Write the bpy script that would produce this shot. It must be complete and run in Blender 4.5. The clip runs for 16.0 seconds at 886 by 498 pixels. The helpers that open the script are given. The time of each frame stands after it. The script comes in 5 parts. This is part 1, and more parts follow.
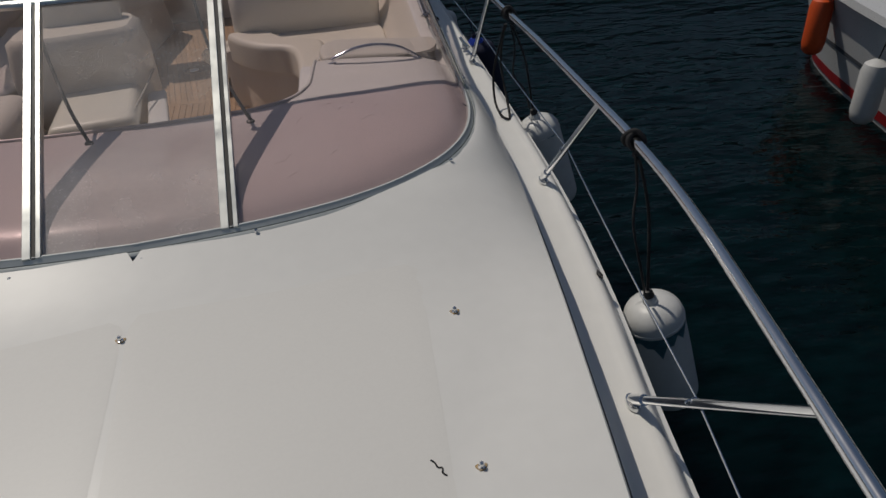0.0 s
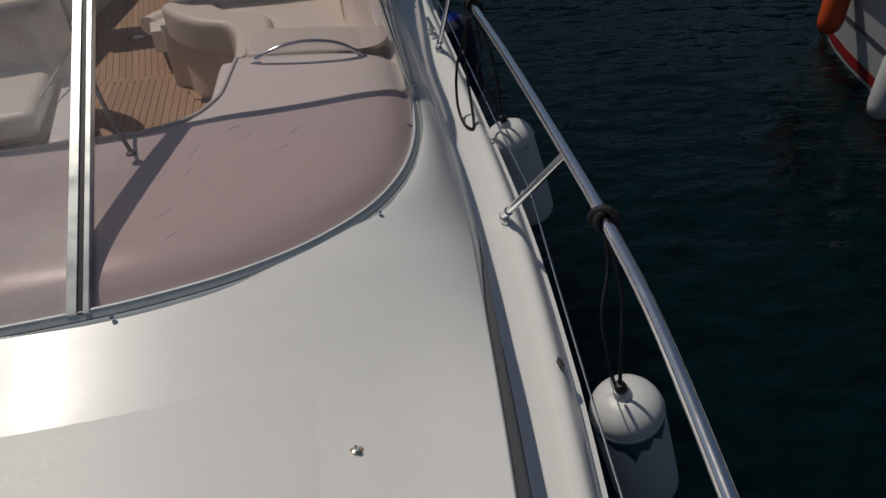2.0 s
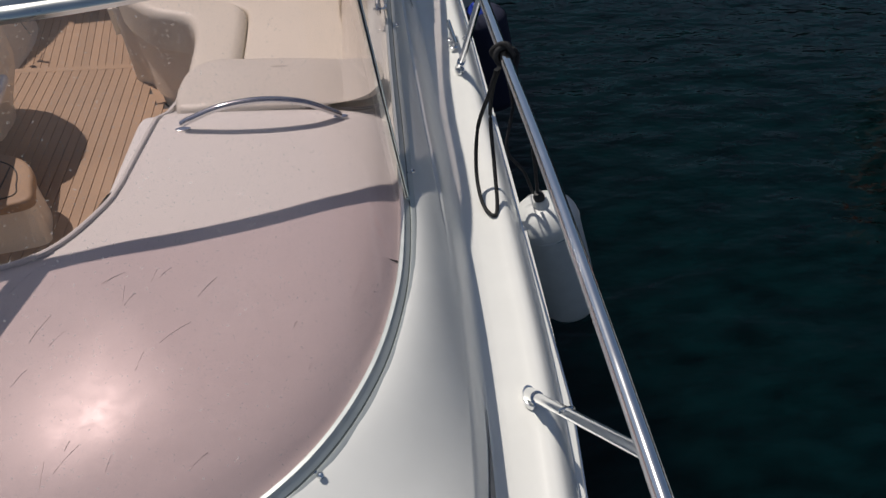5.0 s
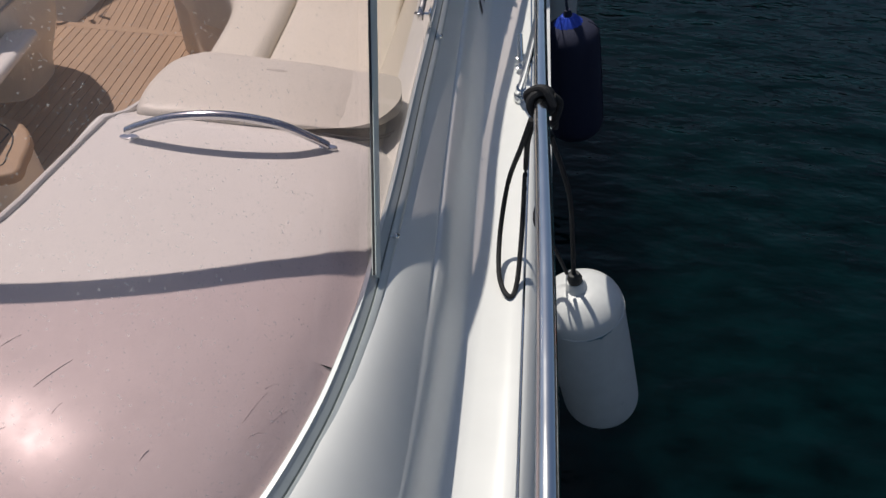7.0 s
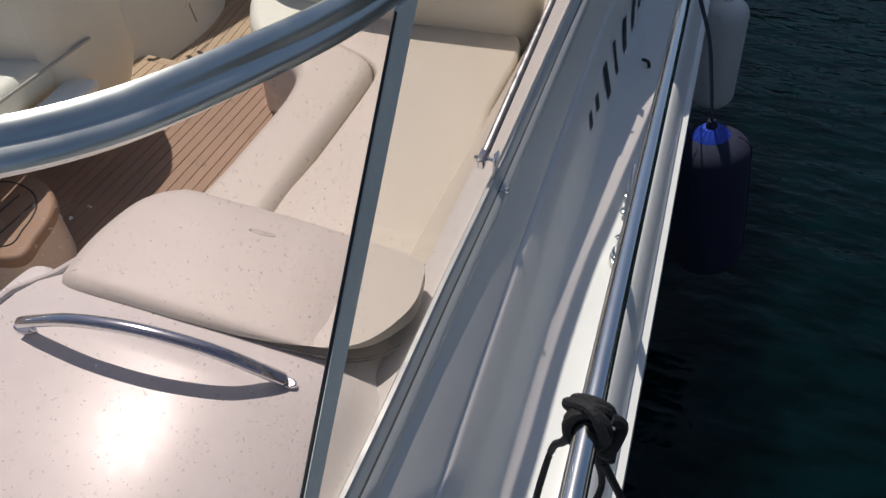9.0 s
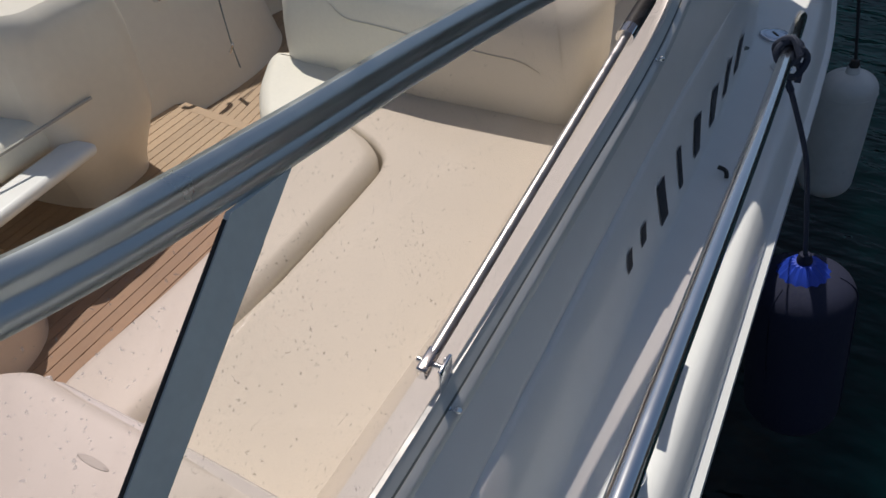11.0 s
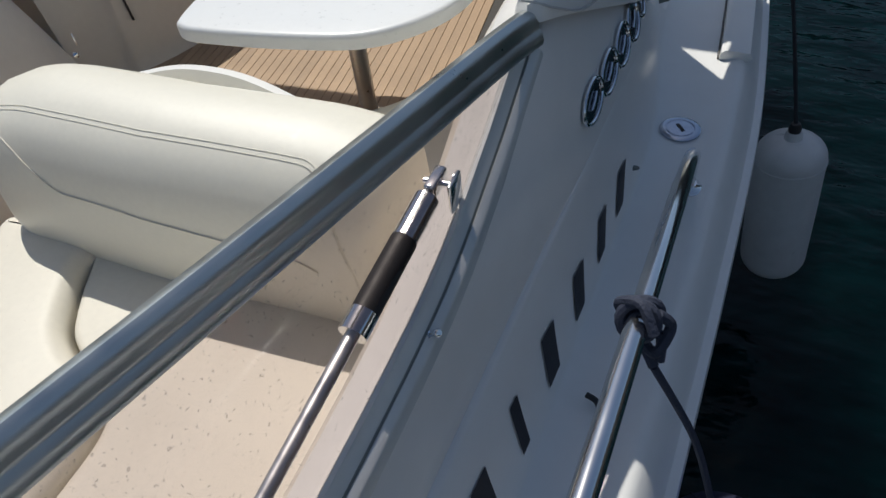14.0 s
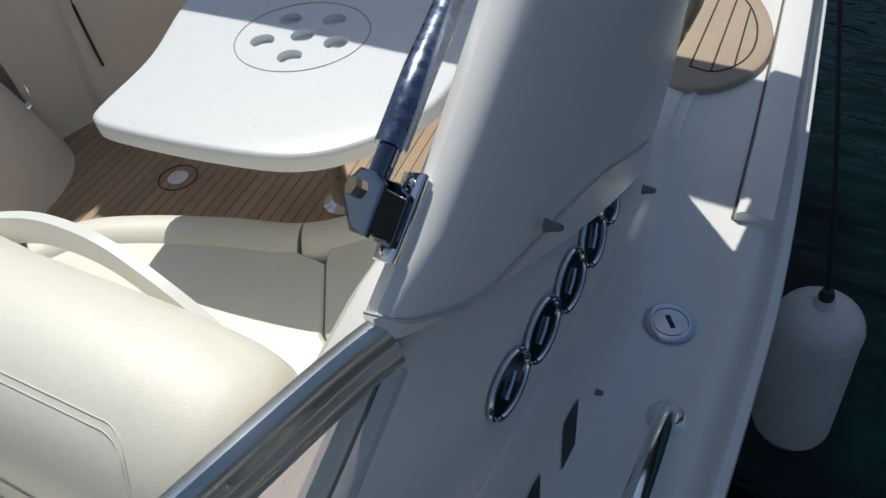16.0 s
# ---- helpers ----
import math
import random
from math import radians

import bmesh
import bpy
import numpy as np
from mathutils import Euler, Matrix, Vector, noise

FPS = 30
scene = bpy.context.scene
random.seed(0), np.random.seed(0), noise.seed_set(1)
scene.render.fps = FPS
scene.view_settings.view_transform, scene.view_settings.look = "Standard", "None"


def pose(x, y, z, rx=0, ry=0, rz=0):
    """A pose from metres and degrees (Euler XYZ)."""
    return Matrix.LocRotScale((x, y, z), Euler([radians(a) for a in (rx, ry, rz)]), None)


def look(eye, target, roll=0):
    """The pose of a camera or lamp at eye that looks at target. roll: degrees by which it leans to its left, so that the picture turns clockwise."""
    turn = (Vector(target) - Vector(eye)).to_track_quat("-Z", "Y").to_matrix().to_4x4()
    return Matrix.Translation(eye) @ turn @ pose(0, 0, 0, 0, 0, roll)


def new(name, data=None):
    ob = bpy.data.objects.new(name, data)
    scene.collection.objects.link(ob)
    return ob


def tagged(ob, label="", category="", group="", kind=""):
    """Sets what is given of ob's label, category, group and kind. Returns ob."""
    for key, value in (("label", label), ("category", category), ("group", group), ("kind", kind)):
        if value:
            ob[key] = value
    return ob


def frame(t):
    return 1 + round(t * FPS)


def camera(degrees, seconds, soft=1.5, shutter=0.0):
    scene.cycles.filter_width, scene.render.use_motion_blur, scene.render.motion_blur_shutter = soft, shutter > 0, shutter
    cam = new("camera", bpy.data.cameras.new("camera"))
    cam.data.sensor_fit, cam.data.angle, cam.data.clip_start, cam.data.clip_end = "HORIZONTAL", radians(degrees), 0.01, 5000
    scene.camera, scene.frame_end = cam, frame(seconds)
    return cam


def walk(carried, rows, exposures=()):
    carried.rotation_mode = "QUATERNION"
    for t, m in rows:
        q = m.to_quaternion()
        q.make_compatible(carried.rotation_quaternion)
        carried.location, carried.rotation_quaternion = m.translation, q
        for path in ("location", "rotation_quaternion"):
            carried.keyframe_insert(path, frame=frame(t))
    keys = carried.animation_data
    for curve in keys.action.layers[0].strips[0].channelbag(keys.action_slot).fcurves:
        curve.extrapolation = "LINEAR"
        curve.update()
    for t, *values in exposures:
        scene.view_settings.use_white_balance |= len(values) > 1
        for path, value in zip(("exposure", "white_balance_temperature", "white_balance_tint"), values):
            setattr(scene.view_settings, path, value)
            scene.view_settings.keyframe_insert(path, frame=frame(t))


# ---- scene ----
cam = camera(65.0, 16.0)
METRES, EYE, TILT, LEAN, TURN = 5.4, 2.6, -33.5, 3.0, -13.0
ROWS = [
    (0.0, 0.0, 0.0, 0.0, -0.0, 0.0, -0.0),
    (0.5, 0.0068, 0.022, 0.0105, 0.72, -1.89, -0.81),
    (1.0, 0.0104, 0.0543, 0.0335, 0.51, -2.46, -0.59),
    (1.5, 0.0223, 0.0774, 0.0531, -0.37, -3.08, -0.37),
    (2.0, 0.0388, 0.0998, 0.0722, -0.24, -4.42, -1.22),
    (2.5, 0.035, 0.1229, 0.0872, 0.71, -5.43, -1.14),
    (3.0, 0.0221, 0.155, 0.1066, -0.19, -6.29, 1.39),
    (3.5, 0.0237, 0.1821, 0.126, -0.16, -7.25, 1.12),
    (4.0, 0.0321, 0.2154, 0.1483, 0.1, -8.38, 0.1),
    (4.5, 0.0376, 0.2448, 0.167, 0.81, -9.64, -1.86),
    (7.0, 0.0775, 0.3673, 0.2103, 11.49, -12.48, -12.13),
    (7.5, 0.0704, 0.3924, 0.2243, 13.51, -13.25, -13.49),
    (8.0, 0.0597, 0.4244, 0.2454, 14.65, -12.51, -15.19),
    (8.5, 0.0607, 0.4485, 0.26, 17.7, -13.91, -16.68),
    (9.0, 0.0671, 0.4864, 0.28, 24.23, -15.29, -18.0),
    (11.5, 0.0498, 0.6099, 0.3494, 34.39, -17.6, -20.19),
    (12.0, 0.0434, 0.638, 0.37, 33.48, -16.22, -18.82),
    (12.5, 0.0358, 0.6588, 0.3839, 33.28, -16.96, -19.91),
    (13.0, 0.034, 0.681, 0.3974, 33.24, -18.26, -18.76),
    (13.5, 0.0363, 0.7107, 0.4079, 32.56, -18.58, -17.28),
    (14.0, 0.0272, 0.7366, 0.4289, 31.36, -19.46, -15.65),
    (14.5, 0.0155, 0.7484, 0.4464, 32.19, -19.76, -17.95),
    (15.0, 0.0067, 0.7772, 0.4635, 32.67, -19.28, -18.25),
    (15.5, 0.0041, 0.807, 0.4826, 34.67, -19.91, -19.26),
    (16.0, 0.0007, 0.8271, 0.4906, 35.99, -21.01, -19.09),
]

walk(cam, [(t, pose(0, 0, EYE, TILT, LEAN, TURN) @ pose(METRES * x, METRES * y, METRES * z, 90 + pitch, roll, yaw)) for t, x, y, z, yaw, pitch, roll in ROWS],
     exposures=[(0.0, -1.02, 6850, 10), (2.0, -0.99, 6850, 10), (3.3, -0.77, 6800, 10), (4.5, -0.37, 6780, 10), (7.0, -0.07, 6650, 9), (9.0, -0.09, 6650, 9), (12.5, -0.11, 6600, 9), (14.0, -0.04, 6500, 8), (16.0, -0.05, 6450, 7)])

# ---- light ----
SUN = Vector((-0.185, 0.195, 0.435)).normalized()
world = bpy.data.worlds.new("sky")
scene.world = world
world.use_nodes = True
wn = world.node_tree
sky = wn.nodes.new("ShaderNodeTexSky")
sky.sky_type = "NISHITA"
sky.sun_disc = False
sky.sun_elevation = math.asin(SUN.z)
sky.sun_rotation = math.atan2(SUN.x, SUN.y)
wn.nodes["Background"].inputs["Strength"].default_value = 0.075
wn.links.new(sky.outputs[0], wn.nodes["Background"].inputs["Color"])
sun_data = bpy.data.lights.new("sun", "SUN")
sun_data.energy, sun_data.angle, sun_data.color = 3.6, radians(0.53), (1.0, 0.955, 0.89)
sun = new("sun", sun_data)
sun.matrix_world = look(SUN * 30, (0, 0, 0))


# ---- materials ----
def nodes_of(name):
    m = bpy.data.materials.new(name)
    m.use_nodes = True
    nt = m.node_tree
    return m, nt, nt.nodes["Principled BSDF"], nt.nodes["Material Output"]


def surface(name, base, rough=0.5, metal=0.0, vary=0.08, big=1.5, small=60.0, bump=0.0, bump_scale=300.0, coat=0.0, spots=None, spot_scale=40.0, spot_at=0.72, spec=0.5, rough_vary=0.1, piece=0.0):
    """A painted, moulded or woven surface: base colour with variation at two scales, fine relief and optional spots of dirt."""
    m, nt, p, out = nodes_of(name)
    L, N = nt.links.new, nt.nodes.new
    tc = N("ShaderNodeTexCoord")
    a, b = N("ShaderNodeTexNoise"), N("ShaderNodeTexNoise")
    for n, s in ((a, big), (b, small)):
        n.inputs["Scale"].default_value, n.inputs["Detail"].default_value = s, 5
        L(tc.outputs["Object"], n.inputs["Vector"])
    add = N("ShaderNodeMath")
    add.operation = "ADD"
    L(a.outputs["Fac"], add.inputs[0]), L(b.outputs["Fac"], add.inputs[1])
    last = add.outputs[0]
    if piece:
        info, mul, more = N("ShaderNodeObjectInfo"), N("ShaderNodeMath"), N("ShaderNodeMath")
        mul.operation, more.operation = "MULTIPLY_ADD", "ADD"
        mul.inputs[1].default_value, mul.inputs[2].default_value = piece, -piece / 2
        L(info.outputs["Random"], mul.inputs[0]), L(last, more.inputs[0]), L(mul.outputs[0], more.inputs[1])
        last = more.outputs[0]
    ramp = N("ShaderNodeMapRange")
    ramp.inputs["From Min"].default_value, ramp.inputs["From Max"].default_value = 0.6, 1.4
    ramp.inputs["To Min"].default_value, ramp.inputs["To Max"].default_value = 1 - vary, 1 + vary
    ramp.clamp = False
    L(last, ramp.inputs["Value"])
    mixc = N("ShaderNodeVectorMath")
    mixc.operation = "SCALE"
    mixc.inputs[0].default_value = base[:3]
    L(ramp.outputs[0], mixc.inputs["Scale"])
    colour = mixc.outputs[0]
    if spots:
        v, lim, mx = N("ShaderNodeTexNoise"), N("ShaderNodeMapRange"), N("ShaderNodeMix")
        v.inputs["Scale"].default_value, v.inputs["Detail"].default_value = spot_scale, 3
        L(tc.outputs["Object"], v.inputs["Vector"])
        lim.inputs["From Min"].default_value, lim.inputs["From Max"].default_value = spot_at, spot_at + 0.06
        L(v.outputs["Fac"], lim.inputs["Value"])
        mx.data_type = "RGBA"
        L(lim.outputs[0], mx.inputs["Factor"]), L(colour, mx.inputs["A"])
        mx.inputs["B"].default_value = (*spots[:3], 1)
        colour = mx.outputs["Result"]
    L(colour, p.inputs["Base Color"])
    rr = N("ShaderNodeMapRange")
    rr.inputs["From Min"].default_value, rr.inputs["From Max"].default_value = 0.3, 0.7
    rr.inputs["To Min"].default_value, rr.inputs["To Max"].default_value = max(0.02, rough * (1 - rough_vary)), min(1, rough * (1 + rough_vary))
    L(b.outputs["Fac"], rr.inputs["Value"]), L(rr.outputs[0], p.inputs["Roughness"])
    p.inputs["Metallic"].default_value = metal
    p.inputs["Coat Weight"].default_value = coat
    p.inputs["Coat Roughness"].default_value = 0.16
    p.inputs["Specular IOR Level"].default_value = spec
    if bump:
        bn, bm_ = N("ShaderNodeTexNoise"), N("ShaderNodeBump")
        bn.inputs["Scale"].default_value, bn.inputs["Detail"].default_value = bump_scale, 2
        bm_.inputs["Strength"].default_value, bm_.inputs["Distance"].default_value = bump, 0.002
        L(tc.outputs["Object"], bn.inputs["Vector"]), L(bn.outputs["Fac"], bm_.inputs["Height"]), L(bm_.outputs[0], p.inputs["Normal"])
    return m


def clear_pane(name, tint, dirt=0.12, gloss=1.0, specks=3.2, film_share=0.8, grime=(0.97, 0.93, 0.90)):
    """Tinted acrylic: lets light and view through, mirrors by Fresnel, with dust and salt specks."""
    m, nt, p, out = nodes_of(name)
    L, N = nt.links.new, nt.nodes.new
    nt.nodes.remove(p)
    see, shine, fres, mix = N("ShaderNodeBsdfTransparent"), N("ShaderNodeBsdfGlossy"), N("ShaderNodeLayerWeight"), N("ShaderNodeMixShader")
    see.inputs["Color"].default_value = (*tint, 1)
    shine.inputs["Roughness"].default_value = 0.06
    fres.inputs["Blend"].default_value = 0.5
    power, scale = N("ShaderNodeMath"), N("ShaderNodeMath")
    power.operation, scale.operation = "POWER", "MULTIPLY_ADD"
    power.inputs[1].default_value = 5.0
    scale.inputs[1].default_value, scale.inputs[2].default_value = 0.6 * gloss, 0.03 * gloss
    L(fres.outputs["Facing"], power.inputs[0]), L(power.outputs[0], scale.inputs[0]), L(scale.outputs[0], mix.inputs[0])
    L(see.outputs[0], mix.inputs[1]), L(shine.outputs[0], mix.inputs[2])
    tc, sp, film, lim, top, dust, mul = N("ShaderNodeTexCoord"), N("ShaderNodeTexNoise"), N("ShaderNodeTexNoise"), N("ShaderNodeMapRange"), N("ShaderNodeMixShader"), N("ShaderNodeBsdfDiffuse"), N("ShaderNodeMapRange")
    sp.inputs["Scale"].default_value, sp.inputs["Detail"].default_value = 190, 3
    film.inputs["Scale"].default_value, film.inputs["Detail"].default_value = 3.0, 6
    L(tc.outputs["Object"], sp.inputs["Vector"]), L(tc.outputs["Object"], film.inputs["Vector"])
    lim.inputs["From Min"].default_value, lim.inputs["From Max"].default_value = 0.635, 0.69
    lim.inputs["To Max"].default_value = dirt * specks
    mul.inputs["From Min"].default_value, mul.inputs["From Max"].default_value = 0.35, 0.75
    mul.inputs["To Max"].default_value = dirt * film_share
    add = N("ShaderNodeMath")
    add.operation = "ADD"
    L(sp.outputs["Fac"], lim.inputs["Value"]), L(film.outputs["Fac"], mul.inputs["Value"])
    L(lim.outputs[0], add.inputs[0]), L(mul.outputs[0], add.inputs[1])
    dust.inputs["Color"].default_value = (*grime, 1)
    L(add.outputs[0], top.inputs[0]), L(mix.outputs[0], top.inputs[1]), L(dust.outputs[0], top.inputs[2])
    L(top.outputs[0], out.inputs["Surface"])
    return m


def water_material():
    m, nt, p, out = nodes_of("harbour_water")
    L, N = nt.links.new, nt.nodes.new
    p.inputs["Roughness"].default_value = 0.04
    p.inputs["IOR"].default_value = 1.33
    p.inputs["Specular IOR Level"].default_value = 0.2
    p.subsurface_method = "BURLEY"
    p.inputs["Subsurface Weight"].default_value = 1.0
    p.inputs["Subsurface Radius"].default_value = (0.5, 1.0, 1.0)
    p.inputs["Subsurface Scale"].default_value = 1.2
    tc = N("ShaderNodeTexCoord")
    body, wide, mr, sc = N("ShaderNodeTexNoise"), N("ShaderNodeMapping"), N("ShaderNodeMapRange"), N("ShaderNodeVectorMath")
    wide.inputs["Scale"].default_value, wide.inputs["Rotation"].default_value = (0.45, 1, 1), (0, 0, 0.35)
    body.inputs["Scale"].default_value, body.inputs["Detail"].default_value = 8.0, 4
    mr.inputs["From Min"].default_value, mr.inputs["From Max"].default_value = 0.3, 0.7
    mr.inputs["To Min"].default_value, mr.inputs["To Max"].default_value = 0.5, 1.5
    sc.operation = "SCALE"
    sc.inputs[0].default_value = (0.0006, 0.0068, 0.0080)
    L(tc.outputs["Object"], wide.inputs["Vector"]), L(wide.outputs[0], body.inputs["Vector"]), L(body.outputs["Fac"], mr.inputs["Value"]), L(mr.outputs[0], sc.inputs["Scale"]), L(sc.outputs[0], p.inputs["Base Color"])
    prev = None
    for scale, strength, dist, stretch in ((1.1, 0.6, 0.12, 0.45), (5.0, 0.8, 0.045, 0.5), (20.0, 0.5, 0.006, 0.7)):
        mp, n, b = N("ShaderNodeMapping"), N("ShaderNodeTexNoise"), N("ShaderNodeBump")
        mp.inputs["Scale"].default_value = (stretch, 1, 1)
        mp.inputs["Rotation"].default_value = (0, 0, 0.35)
        n.inputs["Scale"].default_value, n.inputs["Detail"].default_value = scale, 3
        b.inputs["Strength"].default_value, b.inputs["Distance"].default_value = strength, dist
        L(tc.outputs["Object"], mp.inputs["Vector"]), L(mp.outputs[0], n.inputs["Vector"]), L(n.outputs["Fac"], b.inputs["Height"])
        if prev:
            L(prev.outputs[0], b.inputs["Normal"])
        prev = b
    L(prev.outputs[0], p.inputs["Normal"])
    return m


WHITE = surface("white_gelcoat", (0.79, 0.785, 0.76), 0.30, vary=0.03, big=0.8, small=14, bump=0.004, bump_scale=30, coat=0.04, spec=0.26, rough_vary=0.04)
CREAM = surface("cream_deck_paint", (0.775, 0.765, 0.735), 0.38, vary=0.02, big=1.2, small=90, bump=0.02, bump_scale=600, spec=0.2, rough_vary=0.08)
DASH = surface("pale_dash_moulding", (0.755, 0.738, 0.708), 0.25, vary=0.03, big=1.0, small=40, bump=0.012, bump_scale=400, spec=0.15)
LINER = surface("cream_cockpit_gelcoat", (0.735, 0.685, 0.60), 0.35, vary=0.035, big=1.4, small=30, bump=0.03, bump_scale=60)
VINYL = surface("cream_vinyl", (0.80, 0.775, 0.68), 0.36, vary=0.035, big=2.0, small=80, bump=0.3, bump_scale=700, rough_vary=0.2)
VINYL_WORN = surface("plain_cream_vinyl", (0.74, 0.70, 0.605), 0.48, vary=0.05, big=3.0, small=70, bump=0.35, bump_scale=700, spots=(0.52, 0.46, 0.385), spot_scale=190, spot_at=0.715)
ALU = surface("anodised_aluminium", (0.67, 0.69, 0.67), 0.34, 1.0, vary=0.05, big=3, small=14, rough_vary=0.2)
FRAME = surface("satin_aluminium", (0.60, 0.63, 0.62), 0.42, 0.2, vary=0.06, big=3, small=30, rough_vary=0.2)
STEEL = surface("polished_stainless", (0.78, 0.79, 0.80), 0.13, 1.0, vary=0.03, big=5, small=12, rough_vary=0.35)
BRUSHED = surface("brushed_stainless", (0.75, 0.76, 0.77), 0.38, 1.0, vary=0.04, big=5, small=40, rough_vary=0.3)
RUBBER = surface("black_rubber", (0.018, 0.018, 0.02), 0.55, vary=0.2, bump=0.1)
GASKET = surface("grey_green_seal", (0.14, 0.165, 0.16), 0.45, vary=0.1)
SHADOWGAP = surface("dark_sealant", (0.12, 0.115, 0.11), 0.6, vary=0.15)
ROPE = surface("black_braided_rope", (0.012, 0.012, 0.014), 0.75, vary=0.3, small=200, bump=0.9, bump_scale=260)
NAVYROPE = surface("navy_braided_rope", (0.03, 0.038, 0.065), 0.75, vary=0.3, small=200, bump=0.9, bump_scale=260)
FENDER = surface("white_fender_vinyl", (0.60, 0.605, 0.595), 0.42, vary=0.07, big=5, small=30, bump=0.06, bump_scale=60, spots=(0.35, 0.36, 0.36), spot_scale=9, spot_at=0.68)
NAVY = surface("navy_fender_cover", (0.011, 0.014, 0.04), 0.85, vary=0.2, big=4, small=160, bump=0.6, bump_scale=700)
ROYAL = surface("royal_blue_vinyl", (0.02, 0.06, 0.45), 0.45, vary=0.15, big=8)
TEAK = surface("oiled_teak", (0.385, 0.262, 0.16), 0.6, vary=0.16, big=4, small=90, bump=0.3, bump_scale=200, piece=0.5)
OLDTEAK = surface("weathered_teak", (0.44, 0.345, 0.25), 0.7, vary=0.14, big=6, small=110, bump=0.3, bump_scale=220)
CAULK = surface("black_caulking", (0.03, 0.026, 0.022), 0.6, vary=0.1)
PLASTIC = surface("white_table_laminate", (0.75, 0.77, 0.78), 0.3, vary=0.02, bump=0.03, bump_scale=300)
LETTER = surface("dark_grey_marking", (0.05, 0.055, 0.07), 0.4, vary=0.1)
POST = surface("grey_green_strip", (0.62, 0.68, 0.66), 0.4, vary=0.08)
RUST = surface("rust_stain", (0.42, 0.30, 0.16), 0.7, vary=0.3, big=40)
BADGE = surface("grey_badge_print", (0.55, 0.52, 0.46), 0.5, vary=0.1)
VINYL_HEAD = surface("smooth_cream_vinyl", (0.70, 0.665, 0.59), 0.42, vary=0.04, big=3.0, small=70, bump=0.2, bump_scale=900)
VINYL_SIDE = surface("lightly_marked_cream_vinyl", (0.735, 0.695, 0.60), 0.45, vary=0.04, big=3.0, small=70, bump=0.25, bump_scale=900, spots=(0.45, 0.38, 0.30), spot_scale=190, spot_at=0.72)
SCRATCH = surface("grey_scuffs", (0.66, 0.62, 0.605), 0.7, vary=0.15)
DARKCHROME = surface("dark_chrome", (0.20, 0.22, 0.27), 0.12, 1.0, vary=0.08)
# steel of the filler cap, with the blue sky's reflection put into its colour
BLUESTEEL = surface("sky_tinted_stainless", (0.42, 0.47, 0.56), 0.2, 1.0, vary=0.1, big=20, small=60, rough_vary=0.3)
SEAM = surface("pale_grey_sealant", (0.52, 0.52, 0.50), 0.6, vary=0.1)
STITCH = surface("pale_stitching", (0.76, 0.735, 0.645), 0.7, vary=0.1)
# grey that stands in for shade on the coachroof's upright side
SIDE_SHADE = surface("painted_side_shade", (0.16, 0.165, 0.18), 0.5, vary=0.12, big=3, small=40)
GREYLINE = surface("grey_stitching", (0.42, 0.40, 0.36), 0.7, vary=0.1)
GLASS = clear_pane("tinted_windscreen", (0.81, 0.705, 0.718), 0.09, 1.0, 2.6)
# centre pane: dust, plus a heavier film painting in the whitish reflected veil
HAZY = clear_pane("dusty_glare_windscreen", (0.80, 0.72, 0.725), 0.22, 1.0, 1.2, 1.5)
SIDEGLASS = clear_pane("tinted_side_screen", (0.735, 0.660, 0.645), 0.09, 1.0, 3.4, 0.5, (0.36, 0.29, 0.23))
TEAL = surface("teal_scuff", (0.10, 0.24, 0.29), 0.5, vary=0.3, big=30, small=120)
WATER = water_material()
ORANGE = surface("orange_fender_vinyl", (0.65, 0.09, 0.02), 0.45, vary=0.1)
RED = surface("red_boot_stripe", (0.40, 0.02, 0.025), 0.35, vary=0.1)
HULLGREY = surface("white_hull_paint", (0.62, 0.63, 0.64), 0.3, vary=0.05)
DARK = surface("dark_interior", (0.02, 0.018, 0.017), 0.8, vary=0.2)


# ---- helpers of this scene ----
def mesh_of(name, bm, material, smooth=40):
    me = bpy.data.meshes.new(name)
    bmesh.ops.recalc_face_normals(bm, faces=bm.faces)
    bm.to_mesh(me)
    bm.free()
    for m in (material if isinstance(material, (list, tuple)) else [material]):
        me.materials.append(m)
    if smooth:
        me.shade_smooth()
        me.set_sharp_from_angle(angle=radians(smooth))
    return me


def part(name, bm, material, parent=None, label="", smooth=40):
    ob = new(name, mesh_of(name, bm, material, smooth))
    ob.parent = parent
    if label:
        ob["label"] = label
    return ob


def thing(name, label, category, group="", at=(0, 0, 0), kind=""):
    ob = tagged(new(name), label, category, group, kind)
    ob.location = at
    return ob


def single(name, bm, material, label, category, group="", kind="", smooth=40):
    return tagged(part(name, bm, material, None, "", smooth), label, category, group, kind)


def spline(points, n=8, closed=False):
    """Catmull-Rom through the points, n steps to a span."""
    p = [Vector(q) for q in points]
    out, count = [], len(p)
    spans = count if closed else count - 1
    for i in range(spans):
        get = (lambda k: p[k % count]) if closed else (lambda k: p[min(max(k, 0), count - 1)])
        a, b, c, d = get(i - 1), get(i), get(i + 1), get(i + 2)
        for k in range(n):
            t = k / n
            out.append(0.5 * (2 * b + (c - a) * t + (2 * a - 5 * b + 4 * c - d) * t * t + (3 * b - a - 3 * c + d) * t ** 3))
    if not closed:
        out.append(p[-1].copy())
    return out


